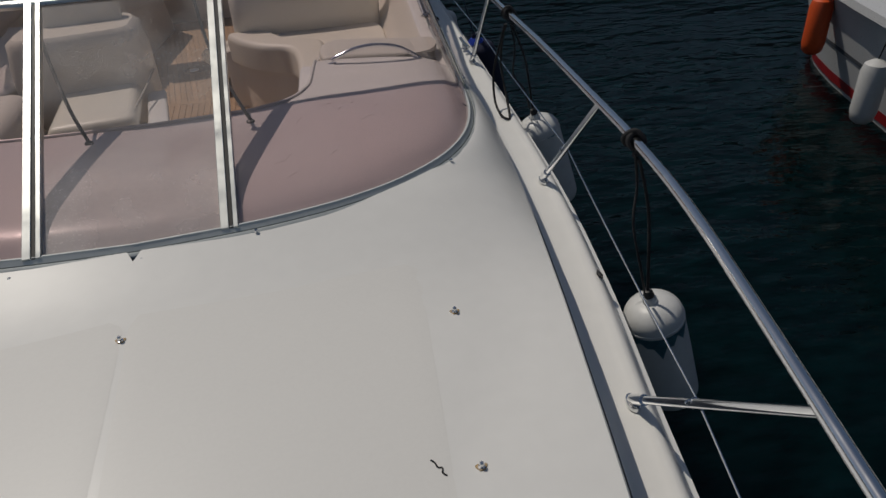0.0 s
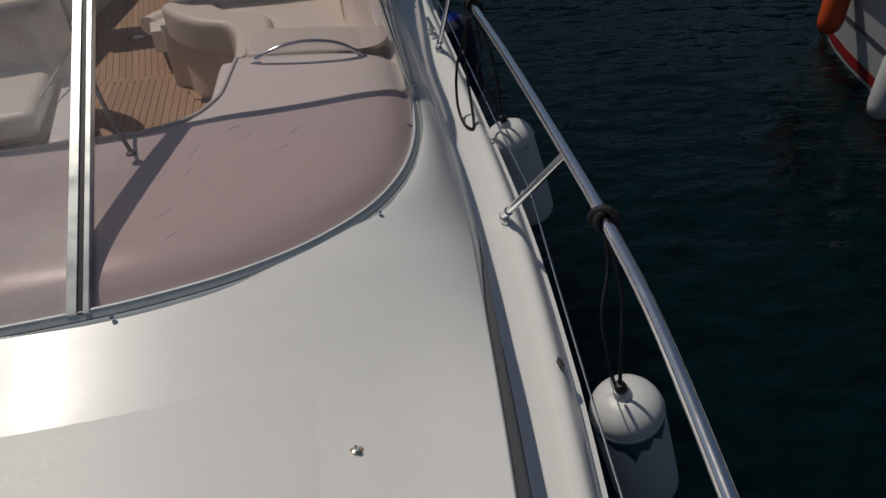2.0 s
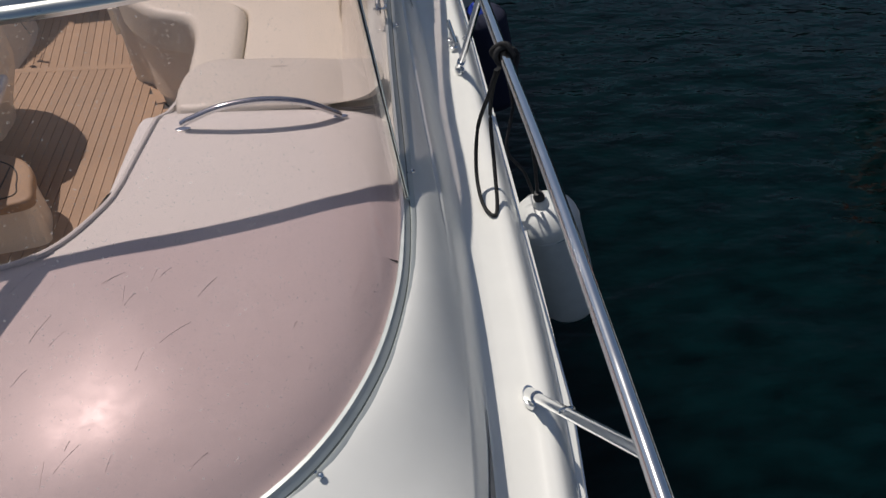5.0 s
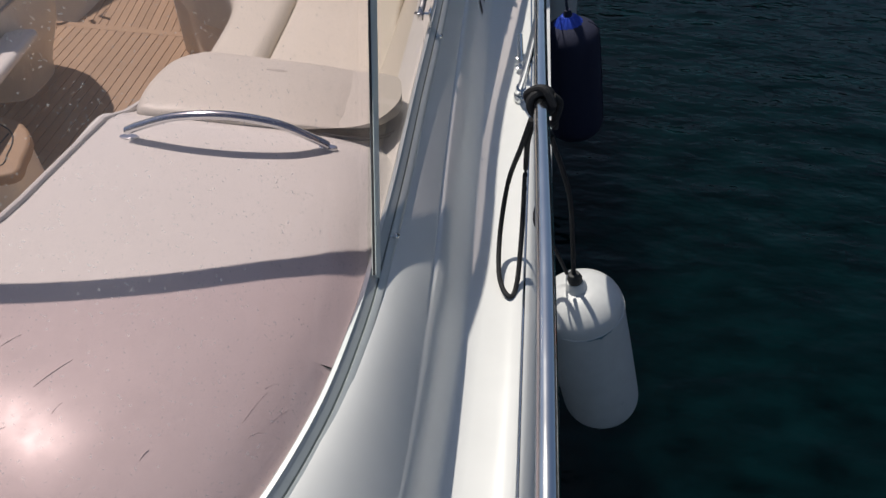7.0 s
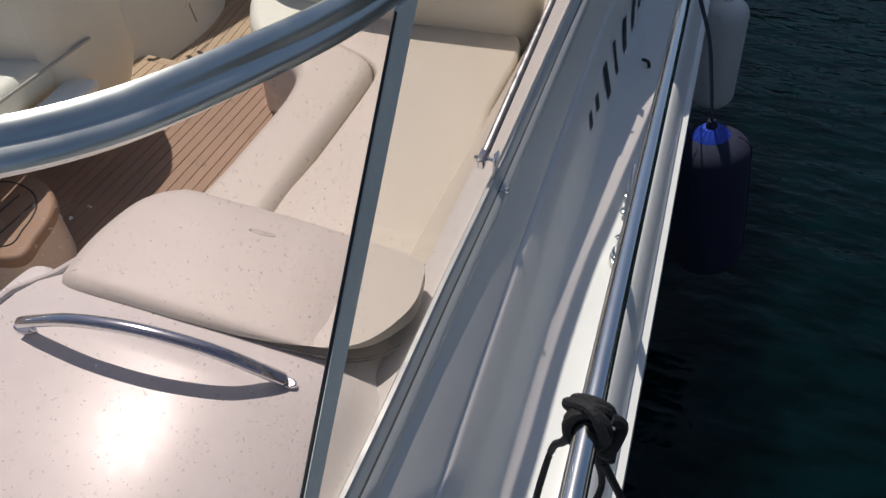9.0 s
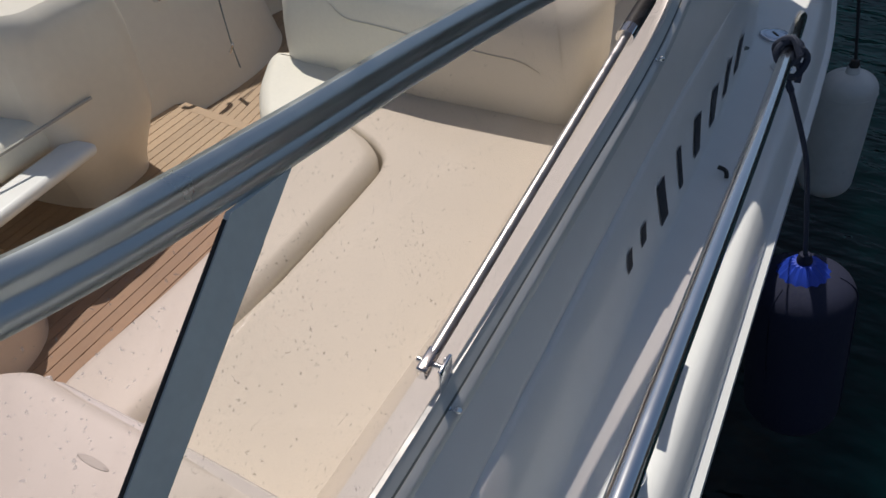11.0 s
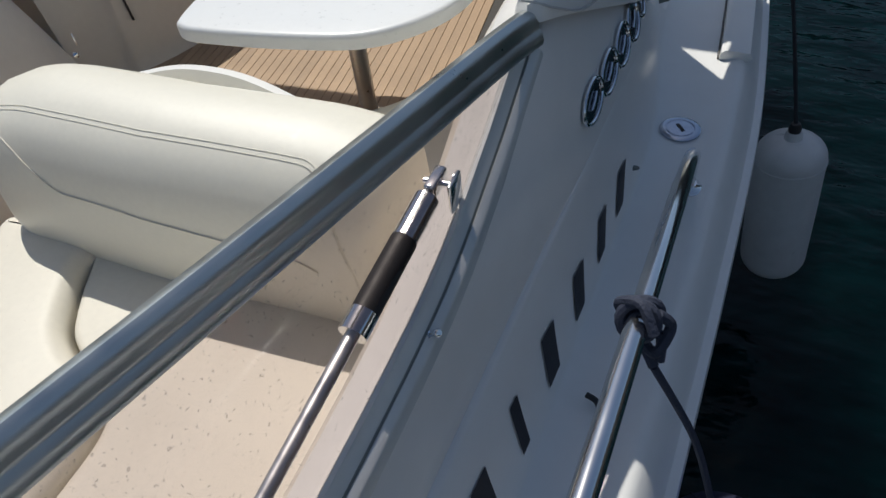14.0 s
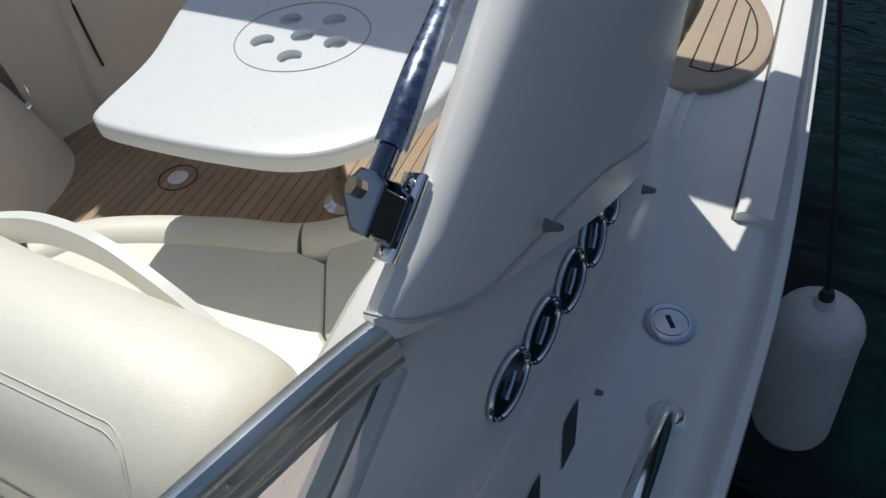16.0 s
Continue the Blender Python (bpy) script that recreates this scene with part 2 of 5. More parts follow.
def sweep(path, section, up=(0, 0, 1), closed=False, bm=None, caps=True, roll=None):
    """A section (pairs across, up) carried along a path. roll: the section's turn at each step."""
    bm = bm or bmesh.new()
    rings, n = [], len(path)
    up = Vector(up)
    for i, p in enumerate(path):
        a, b = path[(i - 1) % n] if (closed or i) else path[0], path[(i + 1) % n] if (closed or i < n - 1) else path[-1]
        d = (b - a).normalized()
        side = d.cross(up)
        side = side.normalized() if side.length > 1e-4 else Vector((1, 0, 0))
        top = side.cross(d).normalized()
        c, s = (math.cos(roll[i]), math.sin(roll[i])) if roll else (1.0, 0.0)
        rings.append([bm.verts.new(p + side * (u * c - v * s) + top * (u * s + v * c)) for u, v in section])
    m = len(section)
    for i in range(n if closed else n - 1):
        r, s = rings[i], rings[(i + 1) % n]
        for k in range(m):
            bm.faces.new((r[k], r[(k + 1) % m], s[(k + 1) % m], s[k]))
    if caps and not closed:
        bm.faces.new(rings[0]), bm.faces.new(list(reversed(rings[-1])))
    return bm


def circle(r, n=12, squash=1.0):
    return [(r * math.cos(2 * math.pi * k / n), squash * r * math.sin(2 * math.pi * k / n)) for k in range(n)]


def tube(path, r, n=12, bm=None, closed=False, up=(0, 0, 1)):
    return sweep([Vector(p) for p in path], circle(r, n), up, closed, bm)


def lathe(profile, n=32, bm=None, matrix=None):
    """A profile of (radius, height) turned round the z axis."""
    bm = bm or bmesh.new()
    rings = []
    for r, z in profile:
        rings.append([bm.verts.new((max(r, 1e-4) * math.cos(2 * math.pi * k / n), max(r, 1e-4) * math.sin(2 * math.pi * k / n), z)) for k in range(n)])
    for a, b in zip(rings, rings[1:]):
        for k in range(n):
            bm.faces.new((a[k], a[(k + 1) % n], b[(k + 1) % n], b[k]))
    bm.faces.new(list(reversed(rings[0]))), bm.faces.new(rings[-1])
    if matrix is not None:
        bm.transform(matrix)
    return bm


def block(size, at=(0, 0, 0), bevel=0.0, segments=3, turn=None):
    bm = bmesh.new()
    bmesh.ops.create_cube(bm, size=1)
    bmesh.ops.scale(bm, vec=size, verts=bm.verts)
    if bevel:
        bmesh.ops.bevel(bm, geom=bm.edges[:], offset=bevel, segments=segments, profile=0.5, affect="EDGES")
    m = Matrix.Translation(at)
    if turn is not None:
        m = m @ turn
    bm.transform(m)
    return bm


def slab(outline, z0, z1, bevel=0.0, segments=4, top=None, bottom_bevel=False, crown=0.0):
    """A slab over a plan outline. top: a height function of x, y added to z1; crown lifts the middle; None leaves the top flat."""
    bm = bmesh.new()
    pts = [Vector((p[0], p[1], 0)) for p in outline]
    area = sum(a.x * b.y - b.x * a.y for a, b in zip(pts, pts[1:] + pts[:1]))
    if area < 0:
        pts.reverse()
    rings = [[bm.verts.new((p.x, p.y, z0)) for p in pts]]
    n = len(pts)
    normal = []
    for i in range(n):
        d = (pts[(i + 1) % n] - pts[i - 1]).normalized()
        normal.append(Vector((-d.y, d.x, 0)))
    steps = [(0.0, z1 - bevel)]
    for k in range(1, segments + 1):
        a = k / segments * math.pi / 2
        steps.append((bevel * (1 - math.cos(a)), z1 - bevel + bevel * math.sin(a)))
    for off, z in (steps if bevel else [(0.0, z1)]):
        rings.append([bm.verts.new((p.x + q.x * off, p.y + q.y * off, z)) for p, q in zip(pts, normal)])
    cx = sum((p.x for p in pts)) / n
    cy = sum((p.y for p in pts)) / n
    for f in (() if crown is None else (0.85, 0.6, 0.3)):
        src = rings[len(steps) if bevel else 1]
        rings.append([bm.verts.new((cx + (v.co.x - cx) * f, cy + (v.co.y - cy) * f, z1 + crown * (1 - f * f))) for v in src])
    for a, b in zip(rings, rings[1:]):
        for k in range(n):
            bm.faces.new((a[k], a[(k + 1) % n], b[(k + 1) % n], b[k]))
    bm.faces.new(rings[-1])
    bm.faces.new(list(reversed(rings[0])))
    if top:
        for v in bm.verts:
            w = (v.co.z - z0) / max(z1 - z0, 1e-6)
            v.co.z += top(v.co.x, v.co.y) * min(1, max(0, w))
    return bm


def grid(rows, bm=None, close=False):
    """Faces over rows of points."""
    bm = bm or bmesh.new()
    vs = [[bm.verts.new(p) for p in row] for row in rows]
    for a, b in zip(vs, vs[1:]):
        for k in range(len(a) - 1):
            bm.faces.new((a[k], a[k + 1], b[k + 1], b[k]))
    return bm


def table(pairs):
    """A smooth function through (y, value) pairs."""
    ys = [p[0] for p in pairs]
    def f(y):
        if y <= ys[0]:
            return pairs[0][1]
        if y >= ys[-1]:
            return pairs[-1][1]
        i = max(k for k in range(len(ys)) if ys[k] <= y)
        i = min(i, len(ys) - 2)
        t = (y - ys[i]) / (ys[i + 1] - ys[i])
        g = lambda k: pairs[min(max(k, 0), len(pairs) - 1)]
        m0 = (g(i + 1)[1] - g(i - 1)[1]) / max(g(i + 1)[0] - g(i - 1)[0], 1e-6) * (ys[i + 1] - ys[i])
        m1 = (g(i + 2)[1] - g(i)[1]) / max(g(i + 2)[0] - g(i)[0], 1e-6) * (ys[i + 1] - ys[i])
        return (2 * t ** 3 - 3 * t * t + 1) * pairs[i][1] + (t ** 3 - 2 * t * t + t) * m0 + (-2 * t ** 3 + 3 * t * t) * pairs[i + 1][1] + (t ** 3 - t * t) * m1
    return f


def smooth_step(a, b, x):
    t = min(1, max(0, (x - a) / (b - a)))
    return t * t * (3 - 2 * t)


# ---- plan of the boat: x outboard to port, y aft, z up from the water ----
MID = -0.61                                     # centreline
BASE = spline([(-0.61, 2.045, 1.42), (-0.3, 2.055, 1.425), (-0.1, 2.075, 1.428), (0.1, 2.115, 1.432), (0.3, 2.19, 1.437), (0.49, 2.32, 1.442),
               (0.62, 2.5, 1.44), (0.70, 2.72, 1.432), (0.740, 2.95, 1.428), (0.755, 3.15, 1.427), (0.770, 3.4, 1.43), (0.785, 3.7, 1.445),
               (0.803, 4.0, 1.462), (0.831, 4.45, 1.515), (0.862, 4.95, 1.583), (0.873, 5.2, 1.675), (0.882, 5.37, 1.775)], 6)
TOP = spline([(-0.61, 3.03, 2.005), (-0.27, 3.05, 2.003), (-0.1, 3.085, 2.0), (0.03, 3.112, 1.997), (0.2, 3.165, 1.992), (0.34, 3.23, 1.987),
              (0.43, 3.29, 1.982), (0.5, 3.38, 1.974), (0.553, 3.515, 1.962), (0.61, 3.715, 1.944), (0.642, 3.944, 1.924), (0.667, 4.2, 1.901),
              (0.706, 4.478, 1.876), (0.755, 4.73, 1.854), (0.81, 5.02, 1.828), (0.862, 5.3, 1.803), (0.884, 5.386, 1.796)], 6)
inner_x = table([(2.045, MID), (2.06, -0.28), (2.075, -0.1), (2.115, 0.1), (2.19, 0.3), (2.32, 0.49), (2.5, 0.62), (2.72, 0.70), (2.95, 0.740),
                 (3.15, 0.755), (3.4, 0.770), (3.7, 0.785), (4.0, 0.803), (4.45, 0.831), (4.95, 0.862), (5.2, 0.873), (5.4, 0.884), (6.2, 0.90), (6.5, 0.88), (8.5, 0.82)])
inner_z = table([(2.04, 1.42), (2.32, 1.43), (3.15, 1.41), (3.7, 1.43), (4.0, 1.45), (4.45, 1.50), (4.95, 1.57), (5.2, 1.66), (5.4, 1.78), (5.6, 1.80), (6.0, 1.62), (6.3, 1.42), (6.6, 1.25), (6.8, 1.222), (8.5, 1.222)])
edge_x = table([(-3.6, MID), (-2.4, -0.20), (-1.0, 0.18), (0.0, 0.40), (0.8, 0.545), (1.2, 0.612), (1.6, 0.678), (2.0, 0.738), (2.4, 0.794), (2.8, 0.836), (3.2, 0.856), (3.6, 0.862), (4.2, 0.878), (5.0, 0.912), (5.5, 0.968), (6.0, 0.992), (6.5, 0.93), (8.5, 0.87)])
edge_z = table([(-3.6, 1.05), (0, 1.21), (1.0, 1.265), (2.0, 1.278), (2.6, 1.275), (3.2, 1.295), (4.0, 1.33), (5.0, 1.385), (5.5, 1.50), (5.9, 1.52), (6.3, 1.36), (6.6, 1.235), (6.8, 1.217), (8.5, 1.217)])
foot_x = table([(-3.6, MID), (-2.4, -0.16), (-1.0, 0.23), (0.0, 0.46), (0.8, 0.605), (1.2, 0.675), (1.62, 0.742), (2.0, 0.795), (2.35, 0.843), (2.72, 0.882), (3.2, 0.922), (3.6, 0.942), (4.2, 0.958), (5.0, 0.985), (5.5, 1.005), (6.0, 1.02), (6.5, 0.96), (8.5, 0.9)])
rim_x = table([(-3.6, MID + 0.02), (-2.4, 0.0), (-1.0, 0.40), (0.0, 0.60), (0.95, 0.775), (1.37, 0.845), (1.92, 0.942), (2.65, 1.036), (3.36, 1.085), (4.16, 1.125), (5.0, 1.163), (5.6, 1.193), (6.2, 1.213), (6.6, 1.202), (7.2, 1.168), (8.5, 1.09)])
deck_z = lambda y: 1.06 + 0.025 * (min(y, 7) - 1)


def roof_z(x, y):
    """Height of the coachroof ahead of the windscreen."""
    e, ze = edge_x(y), edge_z(y)
    t = min(1, max(0, (y - 1.60) / 0.40))
    rise = 0.075 * (min(y, 2.3) - 2.06) + 0.155 * (0.40 * (t ** 3 - t ** 4 / 2) + max(0, min(y, 2.3) - 2.0) - 0.26)
    mid = 1.42 + rise - 0.04 * (1 - 0.75 * smooth_step(1.6, 2.25, y)) * min(x - MID, 1.1) ** 2 - 0.02 * max(0, -y) ** 2
    mid = max(mid, ze + 0.01)
    start = min(0.22, e - 0.25)
    u = min(1, max(0, (x - start) / (e - start)))
    return mid - (mid - ze) * (0.4 * u ** 2 + 0.6 * u ** 3.5)


def deck_row(y):
    """Points across the port side, from the windscreen's foot (or the centreline) to the gunwale's outer edge."""
    x0, e = (inner_x(y) if y > 2.045 else MID), edge_x(y)
    row = []
    w = smooth_step(2.25, 3.1, y)
    ledge = 0.007 * smooth_step(2.5, 3.2, y) * (1 - smooth_step(5.2, 5.5, y))
    for k in range(25):
        f = min(1, k / 23)
        x = e if k == 24 else x0 + (e - ledge - x0) * (1 - (1 - f) ** 1.35) - (0 if k < 23 or ledge else 1e-4)
        g = 1.0 if k >= 23 else (x - x0) / max(e - x0, 1e-6)
        bulge = 0.3 + 0.7 * smooth_step(5.0, 5.45, y)
        flank = inner_z(y) + (edge_z(y) - inner_z(y)) * ((1 - bulge) * g + bulge * g ** 1.8)
        row.append(Vector((x, y, roof_z(x, min(y, 3.1)) * (1 - w) + flank * w)))
    if 2.045 < y < 3.4:
        gap = inner_z(y) + 0.008 * (1 - smooth_step(3.0, 3.4, y)) - 0.003 - row[0].z
        for p in row:
            g = min(1.0, max(0.0, (p.x - x0) / max(e - x0, 1e-6)))
            p.z += max(-0.01, gap) * (1 - g ** 2.2) * smooth_step(2.05, 2.4, y)
            round_z = inner_z(y) + 0.006 + (edge_z(y) - inner_z(y) - 0.006) * g ** 1.8
            p.z += (round_z - p.z) * smooth_step(2.2, 2.5, y) * (1 - smooth_step(2.95, 3.35, y))
    fx, zd, r, ze = foot_x(y), deck_z(y), rim_x(y), edge_z(y)
    row += [Vector((e + (fx - e) * 0.10, y, ze - 0.006)), Vector((e + (fx - e) * 0.55, y, (ze + zd) / 2)), Vector((fx, y, zd + 0.014)), Vector((fx + 0.012, y, zd + 0.002))]
    lip = min(0.055, (r - fx) * 0.4)
    row += [Vector(((fx + r - lip) / 2, y, zd)), Vector((r - lip, y, zd)), Vector((r - lip * 0.66, y, zd + 0.004)), Vector((r - lip * 0.30, y, zd + 0.008)), Vector((r - 0.002, y, zd + 0.006)), Vector((r + 0.012, y, zd - 0.005))]
    row += [Vector((r + 0.032, y, zd - 0.04)), Vector((r + 0.05, y, zd - 0.075)), Vector((r + 0.058, y, zd - 0.10))]
    return row


mirror_x = lambda p: Vector((2 * MID - p.x, p.y, p.z))
STATIONS = sorted(set([-3.55, -3.2, -2.8, -2.4, -2, -1.5, -1, -0.5, 0, 0.25, 0.5, 0.75] + [round(1 + 0.1 * k, 3) for k in range(11)] + [2.046, 2.05, 2.055, 2.06, 2.067, 2.075, 2.09, 2.115, 2.15, 2.19, 2.25]
                      + [2.32, 2.4, 2.5, 2.6] + [round(2.7 + 0.1 * k, 3) for k in range(40)] + [6.8, 7.0, 7.25, 7.5, 8.0, 8.5]))

water_bm = bmesh.new()
bmesh.ops.create_grid(water_bm, x_segments=1, y_segments=1, size=600)
single("water", water_bm, WATER, "dark teal rippled harbour water round the boats", "water", kind="structure")

deck_bm = grid([deck_row(y) for y in STATIONS])
grid([[mirror_x(p) for p in deck_row(y)] for y in STATIONS], deck_bm)
single("deck", deck_bm, WHITE, "white moulded foredeck, side deck and coaming of a motor boat", "deck", kind="structure", smooth=50)


def hull_row(y):
    r, zd = rim_x(y), deck_z(y)
    k = smooth_step(-3.6, 1.5, y)
    return [Vector((r + 0.058, y, zd - 0.10)), Vector((r + 0.045, y, zd - 0.14)), Vector((r + 0.02, y, zd - 0.35)), Vector((r - 0.04 - 0.2 * (1 - k), y, 0.35)), Vector((max(MID, r - 0.12 - 0.4 * (1 - k)), y, -0.15)), Vector((MID, y, -0.7))]


hull_bm = grid([hull_row(y) for y in STATIONS])
grid([[mirror_x(p) for p in hull_row(y)] for y in STATIONS], hull_bm)
single("hull", hull_bm, WHITE, "white glass-fibre hull side above dark water", "hull", kind="structure", smooth=50)
rub = [Vector((rim_x(y) + 0.062, y, deck_z(y) - 0.115)) for y in STATIONS]
single("rubbing_strake", sweep(rub, [(-0.012, -0.022), (0.014, -0.016), (0.018, 0), (0.014, 0.016), (-0.012, 0.022)]), WHITE, "white rounded rubbing strake along the gunwale", "trim", kind="structure")
# shade of the coachroof's side face, laid on as a thin dark sheet
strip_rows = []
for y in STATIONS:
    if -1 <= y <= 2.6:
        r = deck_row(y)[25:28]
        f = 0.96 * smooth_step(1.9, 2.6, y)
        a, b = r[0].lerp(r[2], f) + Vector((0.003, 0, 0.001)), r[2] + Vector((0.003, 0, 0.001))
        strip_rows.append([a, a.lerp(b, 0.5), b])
single("coachroof_side_shade", grid(strip_rows), SIDE_SHADE, "painted grey shade along the foot of the coachroof side", "trim", kind="structure")
seam = [Vector((foot_x(y) + 0.003, y, deck_z(y) + 0.010)) for y in STATIONS if 0 <= y <= 2.0]
single("deck_seam", tube(seam, 0.003, 6), SHADOWGAP, "dark sealed joint between coachroof and side deck", "trim", kind="structure")

# non-slip panels on the coachroof, a hair proud of the smooth white gelcoat
def deck_panel(x0, x1, y0, y1, cut):
    rows = []
    for i in range(45):
        y = y0 + (y1 - y0) * i / 44
        hi = x1 + cut * (y - y1) - 0.05 * max(0.0, (y - y1 + 0.05) / 0.05) ** 2
        rows.append([Vector((x, y - 0.05 * (1 - ((x - x0) / (x1 - x0)) ** 3) * i / 44, 0)) for x in (x0 + (hi - x0) * k / 30 for k in range(31))])
    inner = len(rows) - 1
    for i, row in enumerate(rows):
        for k, p in enumerate(row):
            p.z = roof_z(p.x, p.y) + (0.0014 if 0 < i < inner and 0 < k < 30 else 0.0002)
    return single("deck_panel", grid(rows), CREAM, "matt cream non-slip panel on the white foredeck", "deck panel", "foredeck panels", kind="structure")


deck_panel(-0.60, 0.272, 0.1, 1.828, 0.10)
deck_panel(-1.5, -0.612, 0.1, 1.775, 0.02)


# ---- windscreen ----
screen = thing("windscreen", "aluminium-framed windscreen with pink-tinted panes round the cockpit", "windscreen")
BASE_ALL = [mirror_x(p) for p in reversed(BASE)][:-1] + BASE


def inset(path, by):
    """The path moved to its inner side in plan."""
    out = []
    for i, p in enumerate(path):
        d = (path[min(i + 1, len(path) - 1)] - path[max(i - 1, 0)]).normalized()
        out.append(p - d.cross(Vector((0, 0, 1))).normalized() * by)
    return out


SILL_ALL = inset(BASE_ALL, 0.018)
SILL = SILL_ALL[len(BASE) - 1:]
TOP_ALL = [mirror_x(p) for p in reversed(TOP)][:-1] + TOP
base_section = [(0.010, -0.045), (0.034, -0.045), (0.035, -0.016), (0.032, -0.011), (0.022, -0.005), (0.020, -0.0075), (0.017, -0.002), (0.008, 0.006), (0.0045, 0.014), (-0.003, 0.014), (-0.006, 0.010), (-0.006, -0.045)]
part("base_frame", sweep(SILL_ALL, base_section), FRAME, screen, "grey aluminium base channel")
part("base_seal", sweep([p + Vector((0, 0, -0.002)) for p in SILL_ALL], [(0.0170, -0.004), (0.0200, -0.007), (0.0205, -0.004), (0.0180, -0.001)]), GASKET, screen, "dark groove seal")
top_section = [(-0.012, -0.029), (0.006, -0.030), (0.011, -0.024), (0.0125, -0.012), (0.010, -0.006), (0.010, 0.000), (0.0135, 0.005), (0.013, 0.020), (0.008, 0.028), (-0.004, 0.030), (-0.011, 0.026), (-0.013, 0.012), (-0.013, -0.018)]
TOP_ROLL = [radians(55 - 33 * smooth_step(3.1, 3.9, p.y)) for p in TOP_ALL]
part("top_frame", sweep(TOP_ALL, top_section, roll=TOP_ROLL), ALU, screen, "rounded grooved aluminium top rail")


def along(path, f):
    """The point at a share f of a path's length."""
    d = [0.0]
    for a, b in zip(path, path[1:]):
        d.append(d[-1] + (b - a).length)
    want = f * d[-1]
    for i in range(len(path) - 1):
        if d[i + 1] >= want:
            t = (want - d[i]) / max(d[i + 1] - d[i], 1e-9)
            return path[i].lerp(path[i + 1], t)
    return path[-1]


def span(path, a, b):
    """The stretch of a path between the points nearest to a and b."""
    i = min(range(len(path)), key=lambda k: (path[k] - Vector(a)).length)
    j = min(range(len(path)), key=lambda k: (path[k] - Vector(b)).length)
    return path[i:j + 1]


def pane(low, high, material, name="pane", n=60, m=10):
    rows = []
    for i in range(n + 1):
        a, b = along(low, i / n), along(high, i / n)
        rows.append([a.lerp(b, k / m) for k in range(m + 1)])
    return part(name, grid(rows), material, screen)


MULL_LOW, MULL_HIGH = Vector((-0.305, 2.068, 1.428)), Vector((-0.272, 3.045, 2.0))
POST_LOW, POST_HIGH = Vector((0.748, 3.06, 1.43)), Vector((0.672, 3.96, 1.915))
POST_END = Vector((0.654, 3.893, 1.903))
pane(span(SILL, MULL_LOW, POST_LOW), span(TOP, MULL_HIGH, POST_HIGH), GLASS)
pane(span(SILL, POST_LOW, SILL[-1]), span(TOP, POST_HIGH, TOP[-1]), SIDEGLASS)
pane(span(SILL_ALL, mirror_x(MULL_LOW), MULL_LOW), span(TOP_ALL, mirror_x(MULL_HIGH), MULL_HIGH), HAZY)
pane(span(SILL_ALL, mirror_x(POST_LOW), mirror_x(MULL_LOW)), span(TOP_ALL, mirror_x(POST_HIGH), mirror_x(MULL_HIGH)), GLASS)
pane(SILL_ALL[:len(SILL_ALL) - len(span(SILL_ALL, mirror_x(POST_LOW), SILL_ALL[-1])) + 1], TOP_ALL[:len(TOP_ALL) - len(span(TOP_ALL, mirror_x(POST_HIGH), TOP_ALL[-1])) + 1], SIDEGLASS)


def mullion(low, high, flip=1):
    d = (high - low).normalized()
    side = Vector((1, 0, 0))
    norm = side.cross(d).normalized()
    path = [low.lerp(high, k / 6) for k in range(7)]
    def strip(u0, u1, v0, v1, name, material, label):
        bm = bmesh.new()
        rings = [[bm.verts.new(p + side * u + norm * v) for u, v in ((u0, v0), (u1, v0), (u1, v1), (u0, v1))] for p in path]
        for a, b in zip(rings, rings[1:]):
            for k in range(4):
                bm.faces.new((a[k], a[(k + 1) % 4], b[(k + 1) % 4], b[k]))
        bm.faces.new(rings[0]), bm.faces.new(list(reversed(rings[-1])))
        bmesh.ops.bevel(bm, geom=bm.edges[:], offset=0.0015, segments=1, affect="EDGES")
        return part(name, bm, material, screen, label)
    strip(-0.030, -0.003, -0.022, 0.012, "mullion", ALU, "aluminium upright of the windscreen")
    strip(-0.003, 0.011, -0.018, 0.008, "mullion_seal", RUBBER, "black rubber seal between uprights")
    strip(0.011, 0.027, -0.020, 0.012, "mullion", ALU, "aluminium upright of the windscreen")


mullion(MULL_LOW, MULL_HIGH)
mullion(mirror_x(MULL_LOW), mirror_x(MULL_HIGH))


def corner_post(low, high):
    d = (high - low).normalized()
    out = Vector((0.97, 0.05, 0.22))
    out = (out - d * out.dot(d)).normalized()
    wide = d.cross(out).normalized()
    bm = bmesh.new()
    rings = []
    for k in range(9):
        p = low.lerp(high, k / 8)
        h = 0.017 + 0.012 * k / 8
        aft = (0.040 if k == 8 else 0.0) * (1 if wide.y > 0 else -1)
        rings.append([bm.verts.new(p + wide * u * h + d * (aft * u) + out * v) for u, v in ((-1, -0.004), (1, -0.004), (1, 0.004), (-1, 0.004))])
    for a, b in zip(rings, rings[1:]):
        for k in range(4):
            bm.faces.new((a[k], a[(k + 1) % 4], b[(k + 1) % 4], b[k]))
    bm.faces.new(rings[0]), bm.faces.new(list(reversed(rings[-1])))
    part("corner_post", bm, POST, screen, "flat grey-green strip joining the curved panes")
    for s in (-1, 1):
        part("post_seal", tube([low.lerp(high, 0.95 * k / 8) + wide * s * (0.018 + 0.012 * k / 8) for k in range(9)], 0.0025, 6), RUBBER, screen, "thin black edge seal")


corner_post(POST_LOW, POST_END)
corner_post(mirror_x(POST_LOW), mirror_x(POST_END))


